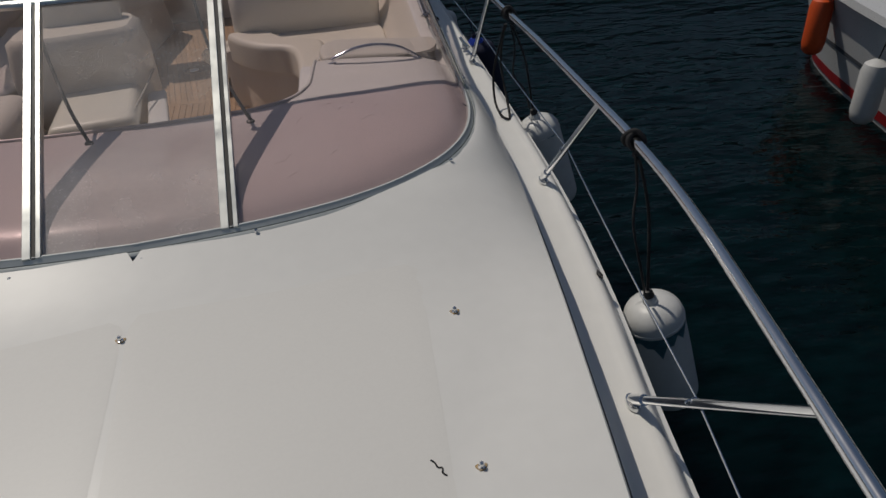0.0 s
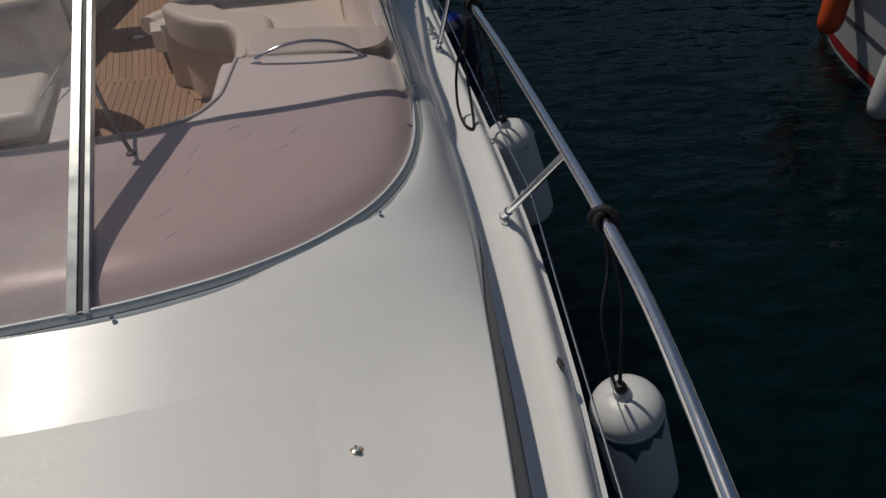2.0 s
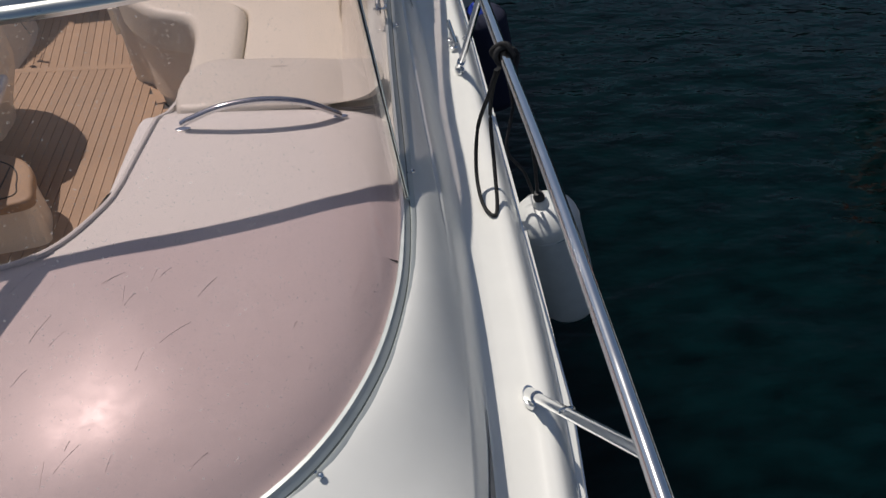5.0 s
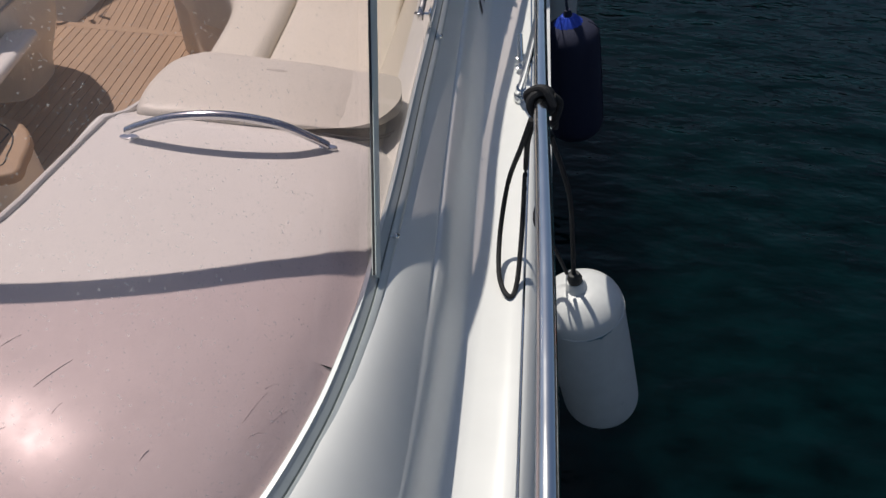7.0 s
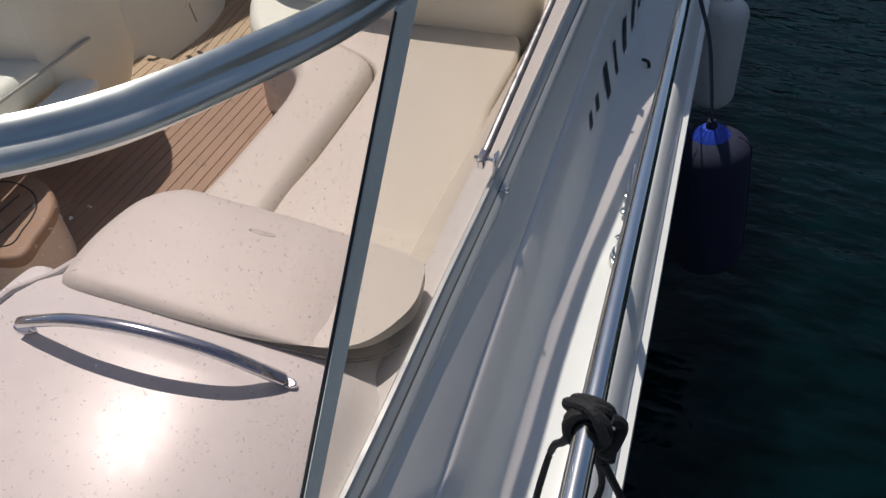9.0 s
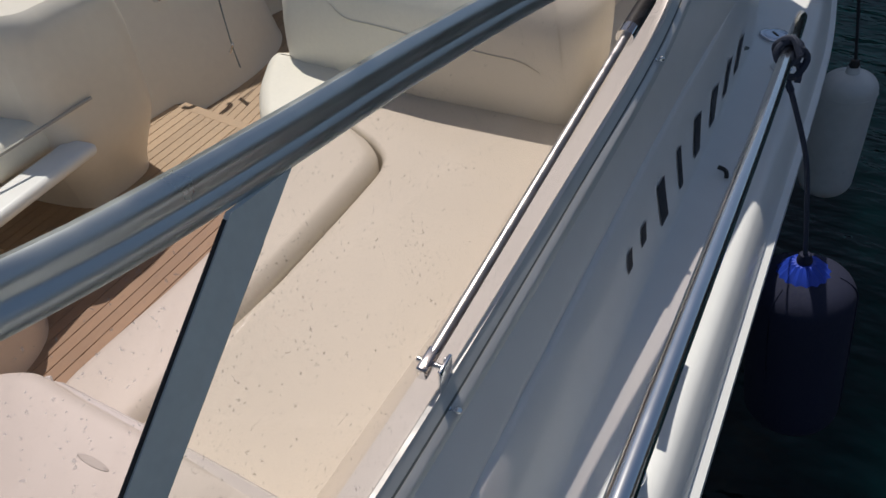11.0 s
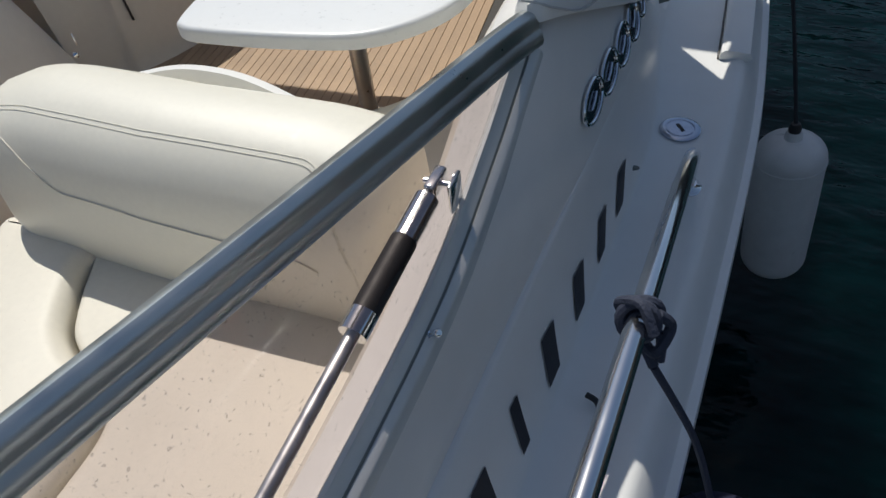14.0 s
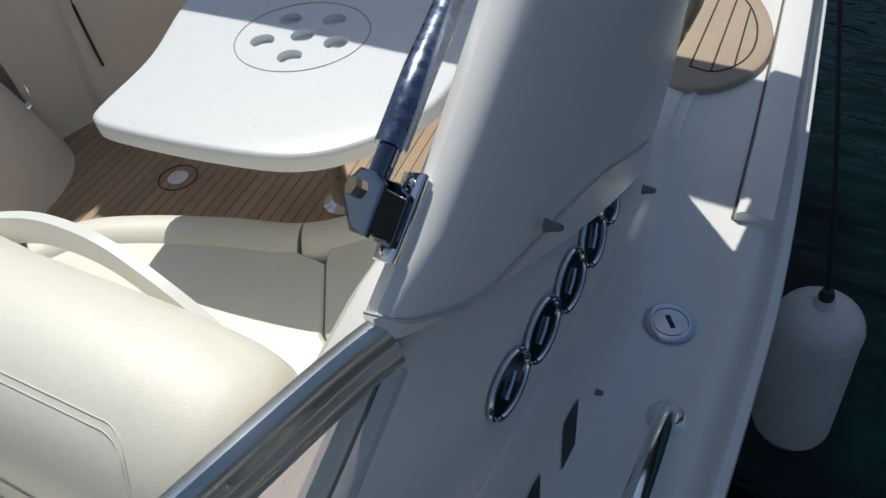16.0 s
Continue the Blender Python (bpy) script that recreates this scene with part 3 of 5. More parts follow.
def snap(at, normal, name="snap_stud"):
    """A canvas snap stud: flange, neck and button."""
    bm = lathe([(0.009, 0), (0.009, 0.002), (0.004, 0.003), (0.0035, 0.009), (0.0065, 0.010), (0.0065, 0.015), (0.004, 0.018)], 14)
    bm.transform(Matrix.Translation(at) @ Vector(normal).to_track_quat("Z", "Y").to_matrix().to_4x4())
    return single(name, bm, STEEL, "small stainless snap stud for the canvas cover", "snap stud", "canvas snap studs")


def on_base(p):
    """The outer side of the base channel nearest to p."""
    i = min(range(1, len(BASE) - 1), key=lambda k: (BASE[k] - Vector(p)).length)
    d = (BASE[i + 1] - BASE[i - 1]).normalized()
    side = d.cross(Vector((0, 0, 1))).normalized()
    return BASE[i] + side * 0.008 + Vector((0, 0, -0.012)), side + Vector((0, 0, 1.0))


for q in ((-0.21, 2.07, 1.42), (0.49, 2.32, 1.44), (0.775, 3.18, 1.42), (0.825, 4.01, 1.46), (0.877, 4.95, 1.58)):
    snap(*on_base(q))
for q in ((-0.585, 2.022, 1.398), (-0.98, 2.03, 1.40)):
    snap(q, (0, -1, 0.35))
for q in ((0.331, 1.581), (0.262, 1.04), (-0.615, 1.672), (-0.62, 1.05)):
    stud = snap((*q, roof_z(*q) + 0.001), (0, -0.1, 1))
    part("rust_stain", slab([(q[0] + (0.013 + 0.004 * math.sin(3 * a)) * math.cos(a), q[1] + (0.013 + 0.003 * math.cos(2 * a)) * math.sin(a)) for a in [2 * math.pi * k / 18 for k in range(18)]], roof_z(*q) - 0.004, roof_z(*q) + 0.0024, 0.0005, 1), RUST, stud, "brown rust stain round the stud")
scuff = [Vector((x, y, roof_z(x, y) + 0.002)) for x, y in ((0.150, 1.085), (0.158, 1.075), (0.162, 1.062), (0.172, 1.058), (0.170, 1.045), (0.178, 1.036))]
single("scuff_mark", tube(spline(scuff, 4), 0.0022, 5), RUBBER, "short black scuff mark on the foredeck panel", "scuff mark")
clip = thing("gunwale_clip", "small black clip on the gunwale edge", "clip", at=(0.945, 1.90, deck_z(1.9) + 0.012))
part("body", block((0.016, 0.03, 0.014), (0, 0, 0), 0.004, 2), RUBBER, clip)
part("pin", tube([Vector((0, -0.022, 0)), Vector((0, 0.022, 0.004))], 0.004, 8), RUBBER, clip)

# ---- dash moulding behind the windscreen ----
DASH_RISE = table([(-0.03, 0.0), (0.0, 0.0), (0.03, 0.024), (0.08, 0.050), (0.17, 0.073), (0.32, 0.091), (0.60, 0.110), (1.0, 0.119)])


def dash_z(x, y):
    """Height of the dash: it rolls up from the windscreen's foot and flattens inboard."""
    near = min(BASE, key=lambda p: (p.x - x) ** 2 + (p.y - y) ** 2)
    d = math.hypot(near.x - x, near.y - y)
    return near.z - 0.008 + DASH_RISE(d - 0.026) - 0.012 * max(0.0, (y - 2.75) / 0.6) ** 2 - 0.05 * smooth_step(3.42, 3.56, y)


# the dash's edge towards the companionway
dash_lo = table([(2.84, -0.20), (2.862, -0.11), (2.885, -0.063), (2.93, -0.030), (2.985, 0.0), (3.07, 0.035), (3.2, 0.055), (3.33, 0.072), (3.56, 0.108), (3.66, 0.125), (3.72, 0.155), (3.78, 0.21)])


fore_rows, port_rows = [], []
FRONT = [p for p in BASE if p.y < 2.83]
for p in [mirror_x(q) for q in reversed(FRONT)][:-1] + FRONT:
    end = Vector((MID + (p.x - MID) * 0.985, 2.84, 0))
    start = Vector((p.x, p.y, 0))
    start += (end - start).normalized() * min(0.012, (end - start).length / 2)
    line = [start.lerp(end, (k / 24) ** 1.6) for k in range(25)]
    fore_rows.append([Vector((q.x, q.y, dash_z(abs(q.x - MID) + MID, q.y))) for q in line])
for i in range(22):
    y = 2.84 + (3.78 - 2.84) * i / 21
    hi, lo = inner_x(y) - 0.010, dash_lo(y)
    port_rows.append([Vector((x, y, dash_z(x, y))) for x in (lo + (hi - lo) * k / 24 for k in range(25))])
port_rows.append([p + Vector((0, 0.012, -0.02)) for p in port_rows[-1]])
port_rows.append([Vector((p.x, p.y + 0.01, 1.12)) for p in port_rows[-1]])
dash_bm = grid(fore_rows)
grid(port_rows, dash_bm)
single("dash_moulding", dash_bm, DASH, "pale sun-lit dash moulding under the tinted windscreen", "dashboard", kind="structure", smooth=60)
random.seed(11)
scratch_bm = bmesh.new()
for k in range(34):
    x, y = random.uniform(-0.2, 0.62), random.uniform(2.22, 2.78)
    if x > inner_x(y) - 0.06:
        continue
    a, ln = random.gauss(0.95, 0.35), random.uniform(0.015, 0.07)
    pts = [Vector((x + ln * math.cos(a) * f, y + ln * math.sin(a) * f + 0.004 * math.sin(3 * f), 0)) for f in (0, 0.35, 0.7, 1)]
    pts = [Vector((p.x, p.y, dash_z(p.x, p.y) + 0.0003)) for p in pts]
    sweep(pts, [(-0.0007, -0.0005), (0.0007, -0.0005), (0.0, 0.0003)], bm=scratch_bm)
single("dash_scratches", scratch_bm, SCRATCH, "fine grey scuffs and scratches on the pale dash", "scratches", kind="stuff")
lip = [Vector((MID - 1.1 + k * 0.05, 2.832, dash_z(abs(MID - 1.1 + k * 0.05 - MID) + MID, 2.82) + 0.004)) for k in range(34) if MID - 1.1 + k * 0.05 < -0.2]
lip += [Vector((dash_lo(y), y, dash_z(dash_lo(y), y) + 0.003)) for y in (2.842, 2.852, 2.862, 2.873, 2.885, 2.905, 2.93, 2.957, 2.985, 3.03, 3.07, 3.13, 3.2, 3.26, 3.34, 3.42, 3.5, 3.6, 3.68, 3.73, 3.78)]
single("dash_edge_trim", sweep(lip, circle(0.007, 8)), DASH, "pale rounded edge of the dash along the companionway", "trim", kind="structure")
# vertical side of the dash towards the companionway
side_rows = []
for p in lip:
    side_rows.append([p + Vector((0, 0.004, -0.01)), p + Vector((-0.01, 0.01, -0.4)), p + Vector((-0.02, 0.015, -0.92))])
single("companionway_side", grid(side_rows), LINER, "cream moulded side of the companionway", "panel", kind="structure")
ledge_out = spline([(-0.075, 2.93, 0), (-0.045, 3.02, 0), (-0.028, 3.12, 0), (-0.014, 3.26, 0), (-0.002, 3.42, 0), (0.006, 3.50, 0), (0.022, 3.53, 0), (0.06, 3.53, 0), (0.075, 3.48, 0), (0.06, 3.25, 0), (0.035, 3.09, 0), (-0.01, 2.99, 0)], 5, True)
single("companionway_ledge", slab([(p.x, p.y) for p in ledge_out], 0.75, 1.468, 0.018, 4), WHITE, "white rounded ledge beside the companionway opening", "trim", kind="structure")

# chrome grab handle on the dash
handle = thing("grab_bar", "polished chrome grab handle curved over the dash", "handle")
hp = [Vector((0.165, 3.362, 1.535)), Vector((0.20, 3.362, 1.550)), Vector((0.28, 3.366, 1.574)), Vector((0.385, 3.375, 1.578)), Vector((0.49, 3.388, 1.554)), Vector((0.56, 3.402, 1.512)), Vector((0.595, 3.412, 1.484))]
part("grip", sweep(spline(hp, 6), circle(0.0115, 12, 0.8)), STEEL, handle)
for e in (hp[0], hp[-1]):
    part("foot", slab([(e.x + 0.022 * math.cos(a), e.y + 0.010 * math.sin(a)) for a in [2 * math.pi * k / 16 for k in range(16)]], dash_z(e.x, e.y) - 0.010, dash_z(e.x, e.y) + 0.004, 0.002, 2), STEEL, handle)

# ---- lounge on the port side ----
PAD = 1.205
d_out = spline([(0.15, 3.472), (0.28, 3.468), (0.42, 3.470), (0.58, 3.482), (0.68, 3.515), (0.733, 3.60), (0.738, 3.675), (0.705, 3.735), (0.525, 3.755), (0.32, 3.762), (0.21, 3.762), (0.145, 3.71), (0.122, 3.61), (0.125, 3.52)], 6, True)
recess = [(p.x + (p.x - 0.42) * 0.06, p.y + (p.y - 3.62) * 0.08) for p in d_out]
head = thing("headrest_cushion", "cream vinyl D-shaped cushion with double-stitched rim", "cushion")
part("pad", slab([(p.x, p.y) for p in d_out], 1.48, 1.546, 0.030, 5, lambda x, y: dash_z(x, 3.6) - 1.492, crown=0.004), VINYL_HEAD, head)
part("base_gap", slab(recess, 1.40, 1.500, 0.004, 2, lambda x, y: dash_z(x, 3.6) - 1.492), LINER, head, "recessed rim under the cushion")
for off, dz in ((0.002, 1.503), (0.0025, 1.496)):
    ring = [Vector((p.x + (p.x - 0.42) * off, p.y + (p.y - 3.62) * off, dz + 0.022 + dash_z(p.x, 3.6) - 1.492)) for p in d_out]
    part("stitching", tube(ring, 0.0016, 5, closed=True), GREYLINE, head, "grey double stitching")
part("badge", slab([(0.418 + 0.028 * math.cos(a), 3.69 + 0.006 * math.sin(a)) for a in [2 * math.pi * k / 20 for k in range(20)]], 1.40, 1.5490, 0.0004, 1, lambda x, y: dash_z(x, 3.6) - 1.492), BADGE, head, "small embossed oval badge")

pad_fine = spline([(0.20, 3.80, 0), (0.655, 3.82, 0), (0.645, 4.3, 0), (0.625, 4.7, 0), (0.60, 5.20, 0), (0.2, 5.23, 0), (-0.15, 5.235, 0), (-0.122, 5.12, 0), (-0.045, 4.985, 0), (0.02, 4.93, 0), (0.13, 4.875, 0), (0.20, 4.80, 0), (0.212, 4.65, 0), (0.208, 4.3, 0)], 5, True)
lounge = thing("lounge_seat", "cream vinyl lounge seat with a raised side bolster and rounded end", "seat")
part("seat_pad", slab([(p.x, p.y) for p in pad_fine], 1.08, PAD, 0.02, 4, crown=None), VINYL_WORN, lounge, "flat cream vinyl seat pad", 60)
bol = spline([(0.0, 3.80, 0), (0.19, 3.80, 0), (0.203, 4.3, 0), (0.206, 4.65, 0), (0.193, 4.79, 0), (0.125, 4.865, 0), (0.015, 4.92, 0), (-0.052, 4.975, 0), (-0.130, 5.115, 0), (-0.158, 5.235, 0),
              (-0.44, 5.21, 0), (-0.40, 5.05, 0), (-0.30, 4.90, 0), (-0.20, 4.80, 0), (-0.08, 4.735, 0), (-0.025, 4.66, 0), (0.0, 4.5, 0), (0.0, 4.2, 0)], 6, True)
part("side_bolster", slab([(p.x, p.y) for p in bol], 1.05, 1.236, 0.045, 6, crown=None), VINYL_SIDE, lounge, "smooth cream bolster that widens into the seat end", 60)
base_out = spline([(0.62, 3.81, 0), (0.05, 3.82, 0), (0.02, 4.4, 0), (0.0, 4.68, 0), (-0.16, 4.81, 0), (-0.30, 4.95, 0), (-0.40, 5.12, 0), (-0.42, 5.22, 0), (0.60, 5.30, 0)], 6, True)
single("lounge_base", slab([(p.x, p.y) for p in base_out], 0.66, 1.11, 0.01, 2), LINER, "cream moulded base under the lounge seat", "seat base", kind="structure")


def soft_back(name, lab):
    """The thick backrest, leaning aft, with a front panel seam."""
    ob = thing(name, lab, "backrest")
    rows, n = [], 40
    prof = [(5.215, 1.10), (5.185, 1.16), (5.165, 1.24), (5.158, 1.32), (5.165, 1.40), (5.18, 1.47), (5.205, 1.525), (5.245, 1.565), (5.30, 1.585), (5.36, 1.588), (5.42, 1.575), (5.465, 1.545), (5.485, 1.49), (5.49, 1.40), (5.48, 1.25), (5.47, 1.08)]
    for k in range(n + 1):
        f = k / n
        x = -0.40 + (0.655 + 0.40) * f
        end = min(1, min(f, 1 - f) / 0.09)
        s = math.sqrt(max(0.0, 1 - (1 - end) ** 2)) * 0.42 + 0.58
        lift = 0.012 * math.sin(math.pi * f)
        drop = -0.012 - 0.02 * smooth_step(0.8, 1.0, f) - 0.03 * (1 - smooth_step(0.0, 0.2, f))
        rows.append([Vector((x, 5.33 + (y - 5.33) * s - 0.02 * (1 - abs(2 * f - 1)), 1.25 + (z - 1.25) * (0.80 + 0.20 * s if z > 1.25 else 1) + lift + drop)) for y, z in prof])
    bm = grid(rows)
    for side in (rows[0], rows[-1]):
        bm.faces.new([bm.verts.new(p) for p in side])
    bmesh.ops.remove_doubles(bm, verts=bm.verts, dist=1e-5)
    part("cushion", bm, VINYL, ob, "", 70)
    seam_pts = []
    for row, f in ((r, k / n) for k, r in enumerate(rows)):
        if 0.06 < f < 0.90:
            a = 4.3 + 2.2 * (1 - smooth_step(0.06, 0.30, f)) - 0.35 * smooth_step(0.3, 0.8, f) - 0.5 * smooth_step(0.8, 0.97, f)
            i = int(a)
            seam_pts.append(row[i].lerp(row[i + 1], a - i) + Vector((0, -0.002, 0)))
    part("seam", tube(spline(seam_pts, 3), 0.0016, 6), VINYL_WORN, ob, "stitched front seam")
    for off in (7.05, 7.25):
        line = []
        for k, r in enumerate(rows):
            if 2 < k < n - 1:
                a = off - 4.6 * smooth_step(0.84, 0.985, k / n) ** 1.5
                line.append(r[int(a)].lerp(r[int(a) + 1], a - int(a)) + Vector((0, -0.001, 0.001)))
        part("stitching", tube(spline(line, 3), 0.0008, 5), STITCH, ob, "fine double stitching")
    return ob


soft_back("backrest_cushion", "thick cream vinyl backrest between lounge and dinette")
cover = thing("cover_strap", "folded white cover strap behind the backrest", "strap")
part("strap", sweep(spline([(-0.12, 5.50, 1.47), (0.0, 5.525, 1.49), (0.15, 5.53, 1.485), (0.30, 5.515, 1.45), (0.42, 5.50, 1.40)], 6), [(-0.014, -0.03), (0.014, -0.03), (0.016, 0.0), (0.010, 0.032), (-0.010, 0.032), (-0.016, 0)]), WHITE, cover)

# port lining between the lounge and the windscreen's foot: a pale ledge, then the lining's side
ledge_rows, side_rows = [], []
for i in range(29):
    y = 3.30 + (5.62 - 3.30) * i / 28
    hx, hz = inner_x(y), inner_z(y)
    edge = Vector((hx - 0.085, y, hz - 0.030))
    ledge_rows.append([Vector((hx + 0.004, y, hz)), Vector((hx - 0.03, y, hz - 0.006)), Vector((hx - 0.065, y, hz - 0.014)), edge])
    side_rows.append([edge, Vector((hx - 0.105, y, hz - 0.06)), Vector((hx - 0.13, y, min(hz - 0.12, 1.36))), Vector((hx - 0.17, y, min(hz - 0.20, 1.27))), Vector((hx - 0.22, y, 1.19)), Vector((hx - 0.25, y, 1.10))])
single("side_ledge", grid(ledge_rows), DASH, "pale worn ledge at the foot of the side screen", "ledge", kind="structure", smooth=60)
single("cockpit_lining", grid([r for r in side_rows if r[0].y > 3.74]), LINER, "cream moulded lining along the port coaming", "lining", kind="structure", smooth=60)

# telescopic strut behind the side pane
strut = thing("hatch_strut", "polished telescopic strut with a black grip, fixed inside the side screen", "strut")
s0, s1 = Vector((0.760, 4.025, 1.512)), Vector((0.822, 5.115, 1.697))
part("rod", tube([s0.lerp(s1, k / 12) for k in range(11)], 0.0095, 12), BRUSHED, strut)
part("collar", tube([s0.lerp(s1, f) for f in (0.770, 0.785, 0.80)], 0.0200, 16), STEEL, strut)
part("grip", tube([s0.lerp(s1, f) for f in (0.80, 0.83, 0.86, 0.885, 0.905)], 0.0190, 16), RUBBER, strut, "worn black rubber grip")
part("sleeve", tube([s0.lerp(s1, f) for f in (0.905, 0.93, 0.955, 0.972)], 0.0185, 16), STEEL, strut)
for p, f in ((s0, 0.0), (s1, 1.0)):
    part("clevis", block((0.018, 0.05, 0.024), p, 0.004), STEEL, strut)
    part("bracket", block((0.006, 0.04, 0.05), p + Vector((0.028, 0.0, -0.012)), 0.002, 2), STEEL, strut)
    part("pin", tube([p + Vector((-0.018, 0, 0)), p + Vector((0.032, 0, 0))], 0.005, 10), STEEL, strut)
    part("screw", lathe([(0.006, 0), (0.006, 0.002), (0.002, 0.003)], 12, None, Matrix.Translation(p + Vector((0.024, 0.012, 0.004))) @ pose(0, 0, 0, 0, -90, 0)), STEEL, strut)

# ---- guard rail ----
rail = thing("guard_rail", "polished stainless guard rail with raked stanchions and a lifeline", "railing")
RAIL = spline([(-0.45, -2.9, 1.68), (0.2, -1.6, 1.68), (0.55, -0.4, 1.665), (0.80, 0.70, 1.65), (0.935, 1.4, 1.655), (0.985, 1.83, 1.657), (1.008, 2.14, 1.655), (1.04, 2.8, 1.66), (1.058, 3.36, 1.66), (1.085, 4.0, 1.652),
               (1.112, 4.6, 1.632), (1.128, 5.04, 1.60), (1.136, 5.3, 1.555), (1.140, 5.50, 1.485), (1.141, 5.66, 1.39), (1.140, 5.76, 1.29), (1.140, 5.80, 1.20)], 8)
part("top_rail", tube(RAIL, 0.0155, 16), STEEL, rail)
part("rail_flange", lathe([(0.036, 0), (0.036, 0.004), (0.024, 0.010), (0.02, 0.016)], 24, None, Matrix.Translation((1.14, 5.805, deck_z(5.8)))), STEEL, rail, "round flange where the rail meets the deck")


def rail_at(y):
    i = min(range(len(RAIL)), key=lambda k: abs(RAIL[k].y - y) + (5 if RAIL[k].z < 1.3 else 0))
    return RAIL[i]


def stanchion(foot_pt, top_pt):
    f, t = Vector(foot_pt), Vector(top_pt)
    part("stanchion", tube([f.lerp(t, k / 4) for k in range(5)], 0.0125, 12), STEEL, rail)
    part("stanchion_base", slab([(f.x + 0.02 * math.cos(a), f.y + 0.034 * math.sin(a)) for a in [2 * math.pi * k / 20 for k in range(20)]], f.z - 0.02, f.z - 0.005, 0.005, 2), STEEL, rail, "oval deck foot")
    part("stanchion_socket", tube([f.lerp(t, -0.01), f.lerp(t, 0.09)], 0.017, 12), STEEL, rail)
    mid = f.lerp(t, 0.42)
    part("wire_eye", tube([mid + Vector((0.017 * math.cos(a), 0, 0.008 + 0.009 * math.sin(a))) for a in [2 * math.pi * k / 10 for k in range(10)]], 0.003, 6, closed=True, up=(0, 1, 0)), STEEL, rail)
    return mid + Vector((0.014, 0, 0.008))


eyes = [Vector((0.40, -0.6, 1.38))]
for fy, ty in ((-0.3, -1.0), (1.30, 0.72), (2.62, 2.14), (4.19, 3.72)):
    fz = deck_z(fy) + 0.026
    eyes.append(stanchion((rim_x(fy) - 0.045, fy, fz), rail_at(ty)))
eyes.append(Vector((1.139, 5.55, 1.42)))
for a, b in zip(eyes, eyes[1:]):
    part("lifeline", tube([a.lerp(b, k / 6) - Vector((0, 0, 0.01 * math.sin(math.pi * k / 6))) for k in range(7)], 0.0028, 6), STEEL, rail, "thin stainless lifeline wire")


# ---- fenders ----
def fender(neck, length, radius, covered, lean, label):
    ob = thing("fender", label, "fender", "fenders along the hull")
    ob.matrix_world = Matrix.Translation(neck) @ pose(0, 0, 0, lean[0], lean[1], 0)
    top = -0.03
    prof = [(0.0, top), (0.022, top), (0.026, top - 0.01), (0.028, top - 0.025)]
    for k in range(1, 9):
        a = k / 8 * math.pi / 2
        prof.append((0.028 + (radius - 0.028) * math.sin(a), top - 0.025 - 0.075 * (1 - math.cos(a))))
    bot = top - length
    prof.append((radius * 1.01, (top + bot) / 2))
    for k in range(9):
        a = k / 8 * math.pi / 2
        prof.append((0.022 + (radius - 0.022) * math.cos(a), bot + 0.085 - 0.085 * math.sin(a)))
    prof += [(0.020, bot - 0.012), (0.0, bot - 0.014)]
    part("body", lathe(list(reversed(prof)), 36), NAVY if covered else FENDER, ob)
    if covered:
        bm = bmesh.new()
        rings = []
        for j, (r, z) in enumerate(((0.026, top + 0.004), (0.040, top - 0.006), (0.062, top - 0.028), (0.074, top - 0.052))):
            rings.append([bm.verts.new(((r + (0.007 if k % 2 else -0.004) * (1 - j / 4)) * math.cos(2 * math.pi * k / 32), (r + (0.007 if k % 2 else -0.004) * (1 - j / 4)) * math.sin(2 * math.pi * k / 32), z)) for k in range(32)])
        for a, b in zip(rings, rings[1:]):
            for k in range(32):
                bm.faces.new((a[k], b[k], b[(k + 1) % 32], a[(k + 1) % 32]))
        bm.faces.new(rings[0])
        part("collar", bm, ROYAL, ob, "royal blue gathered collar")
        for s in (0, 2.1, 4.2):
            pts = [Vector((r * 1.012 * math.cos(s), r * 1.012 * math.sin(s), z)) for r, z in prof[6:-3]]
            part("cover_seam", tube(pts, 0.0022, 5), NAVY, ob)
    else:
        part("seam_ring", tube([Vector((radius * 1.004 * math.cos(a), radius * 1.004 * math.sin(a), top - 0.108)) for a in [2 * math.pi * k / 36 for k in range(36)]], 0.0022, 5, closed=True), FENDER, ob)
    part("eye", lathe([(0.018, top - 0.008), (0.020, top + 0.012), (0.014, top + 0.030), (0.006, top + 0.032)], 16), RUBBER if not covered else NAVY, ob, "dark rope eye")
    return ob


def fender_mark(ob, length, radius, turn, wide, z0, z1, material, label):
    """A smear on the fender's side with a ragged lower edge."""
    rows = []
    for i in range(13):
        a = turn + wide * (i / 12 - 0.5)
        low = z1 + (z0 - z1) * (0.55 + 0.45 * math.sin(2.3 * i) * math.cos(i)) * math.sin(math.pi * (i + 0.3) / 12.6)
        rows.append([Vector((radius * 1.018 * math.cos(a), radius * 1.018 * math.sin(a), low + (z1 - low) * k / 3)) for k in range(4)])
    bm = grid(rows)
    bmesh.ops.solidify(bm, geom=bm.faces[:], thickness=0.0006)
    return part("stain", bm, material, ob, label)


def rope_line(points, r=0.0055, material=ROPE, parent=None, name="line", n=8):
    return part(name, tube(spline(points, n), r, 8), material, parent)


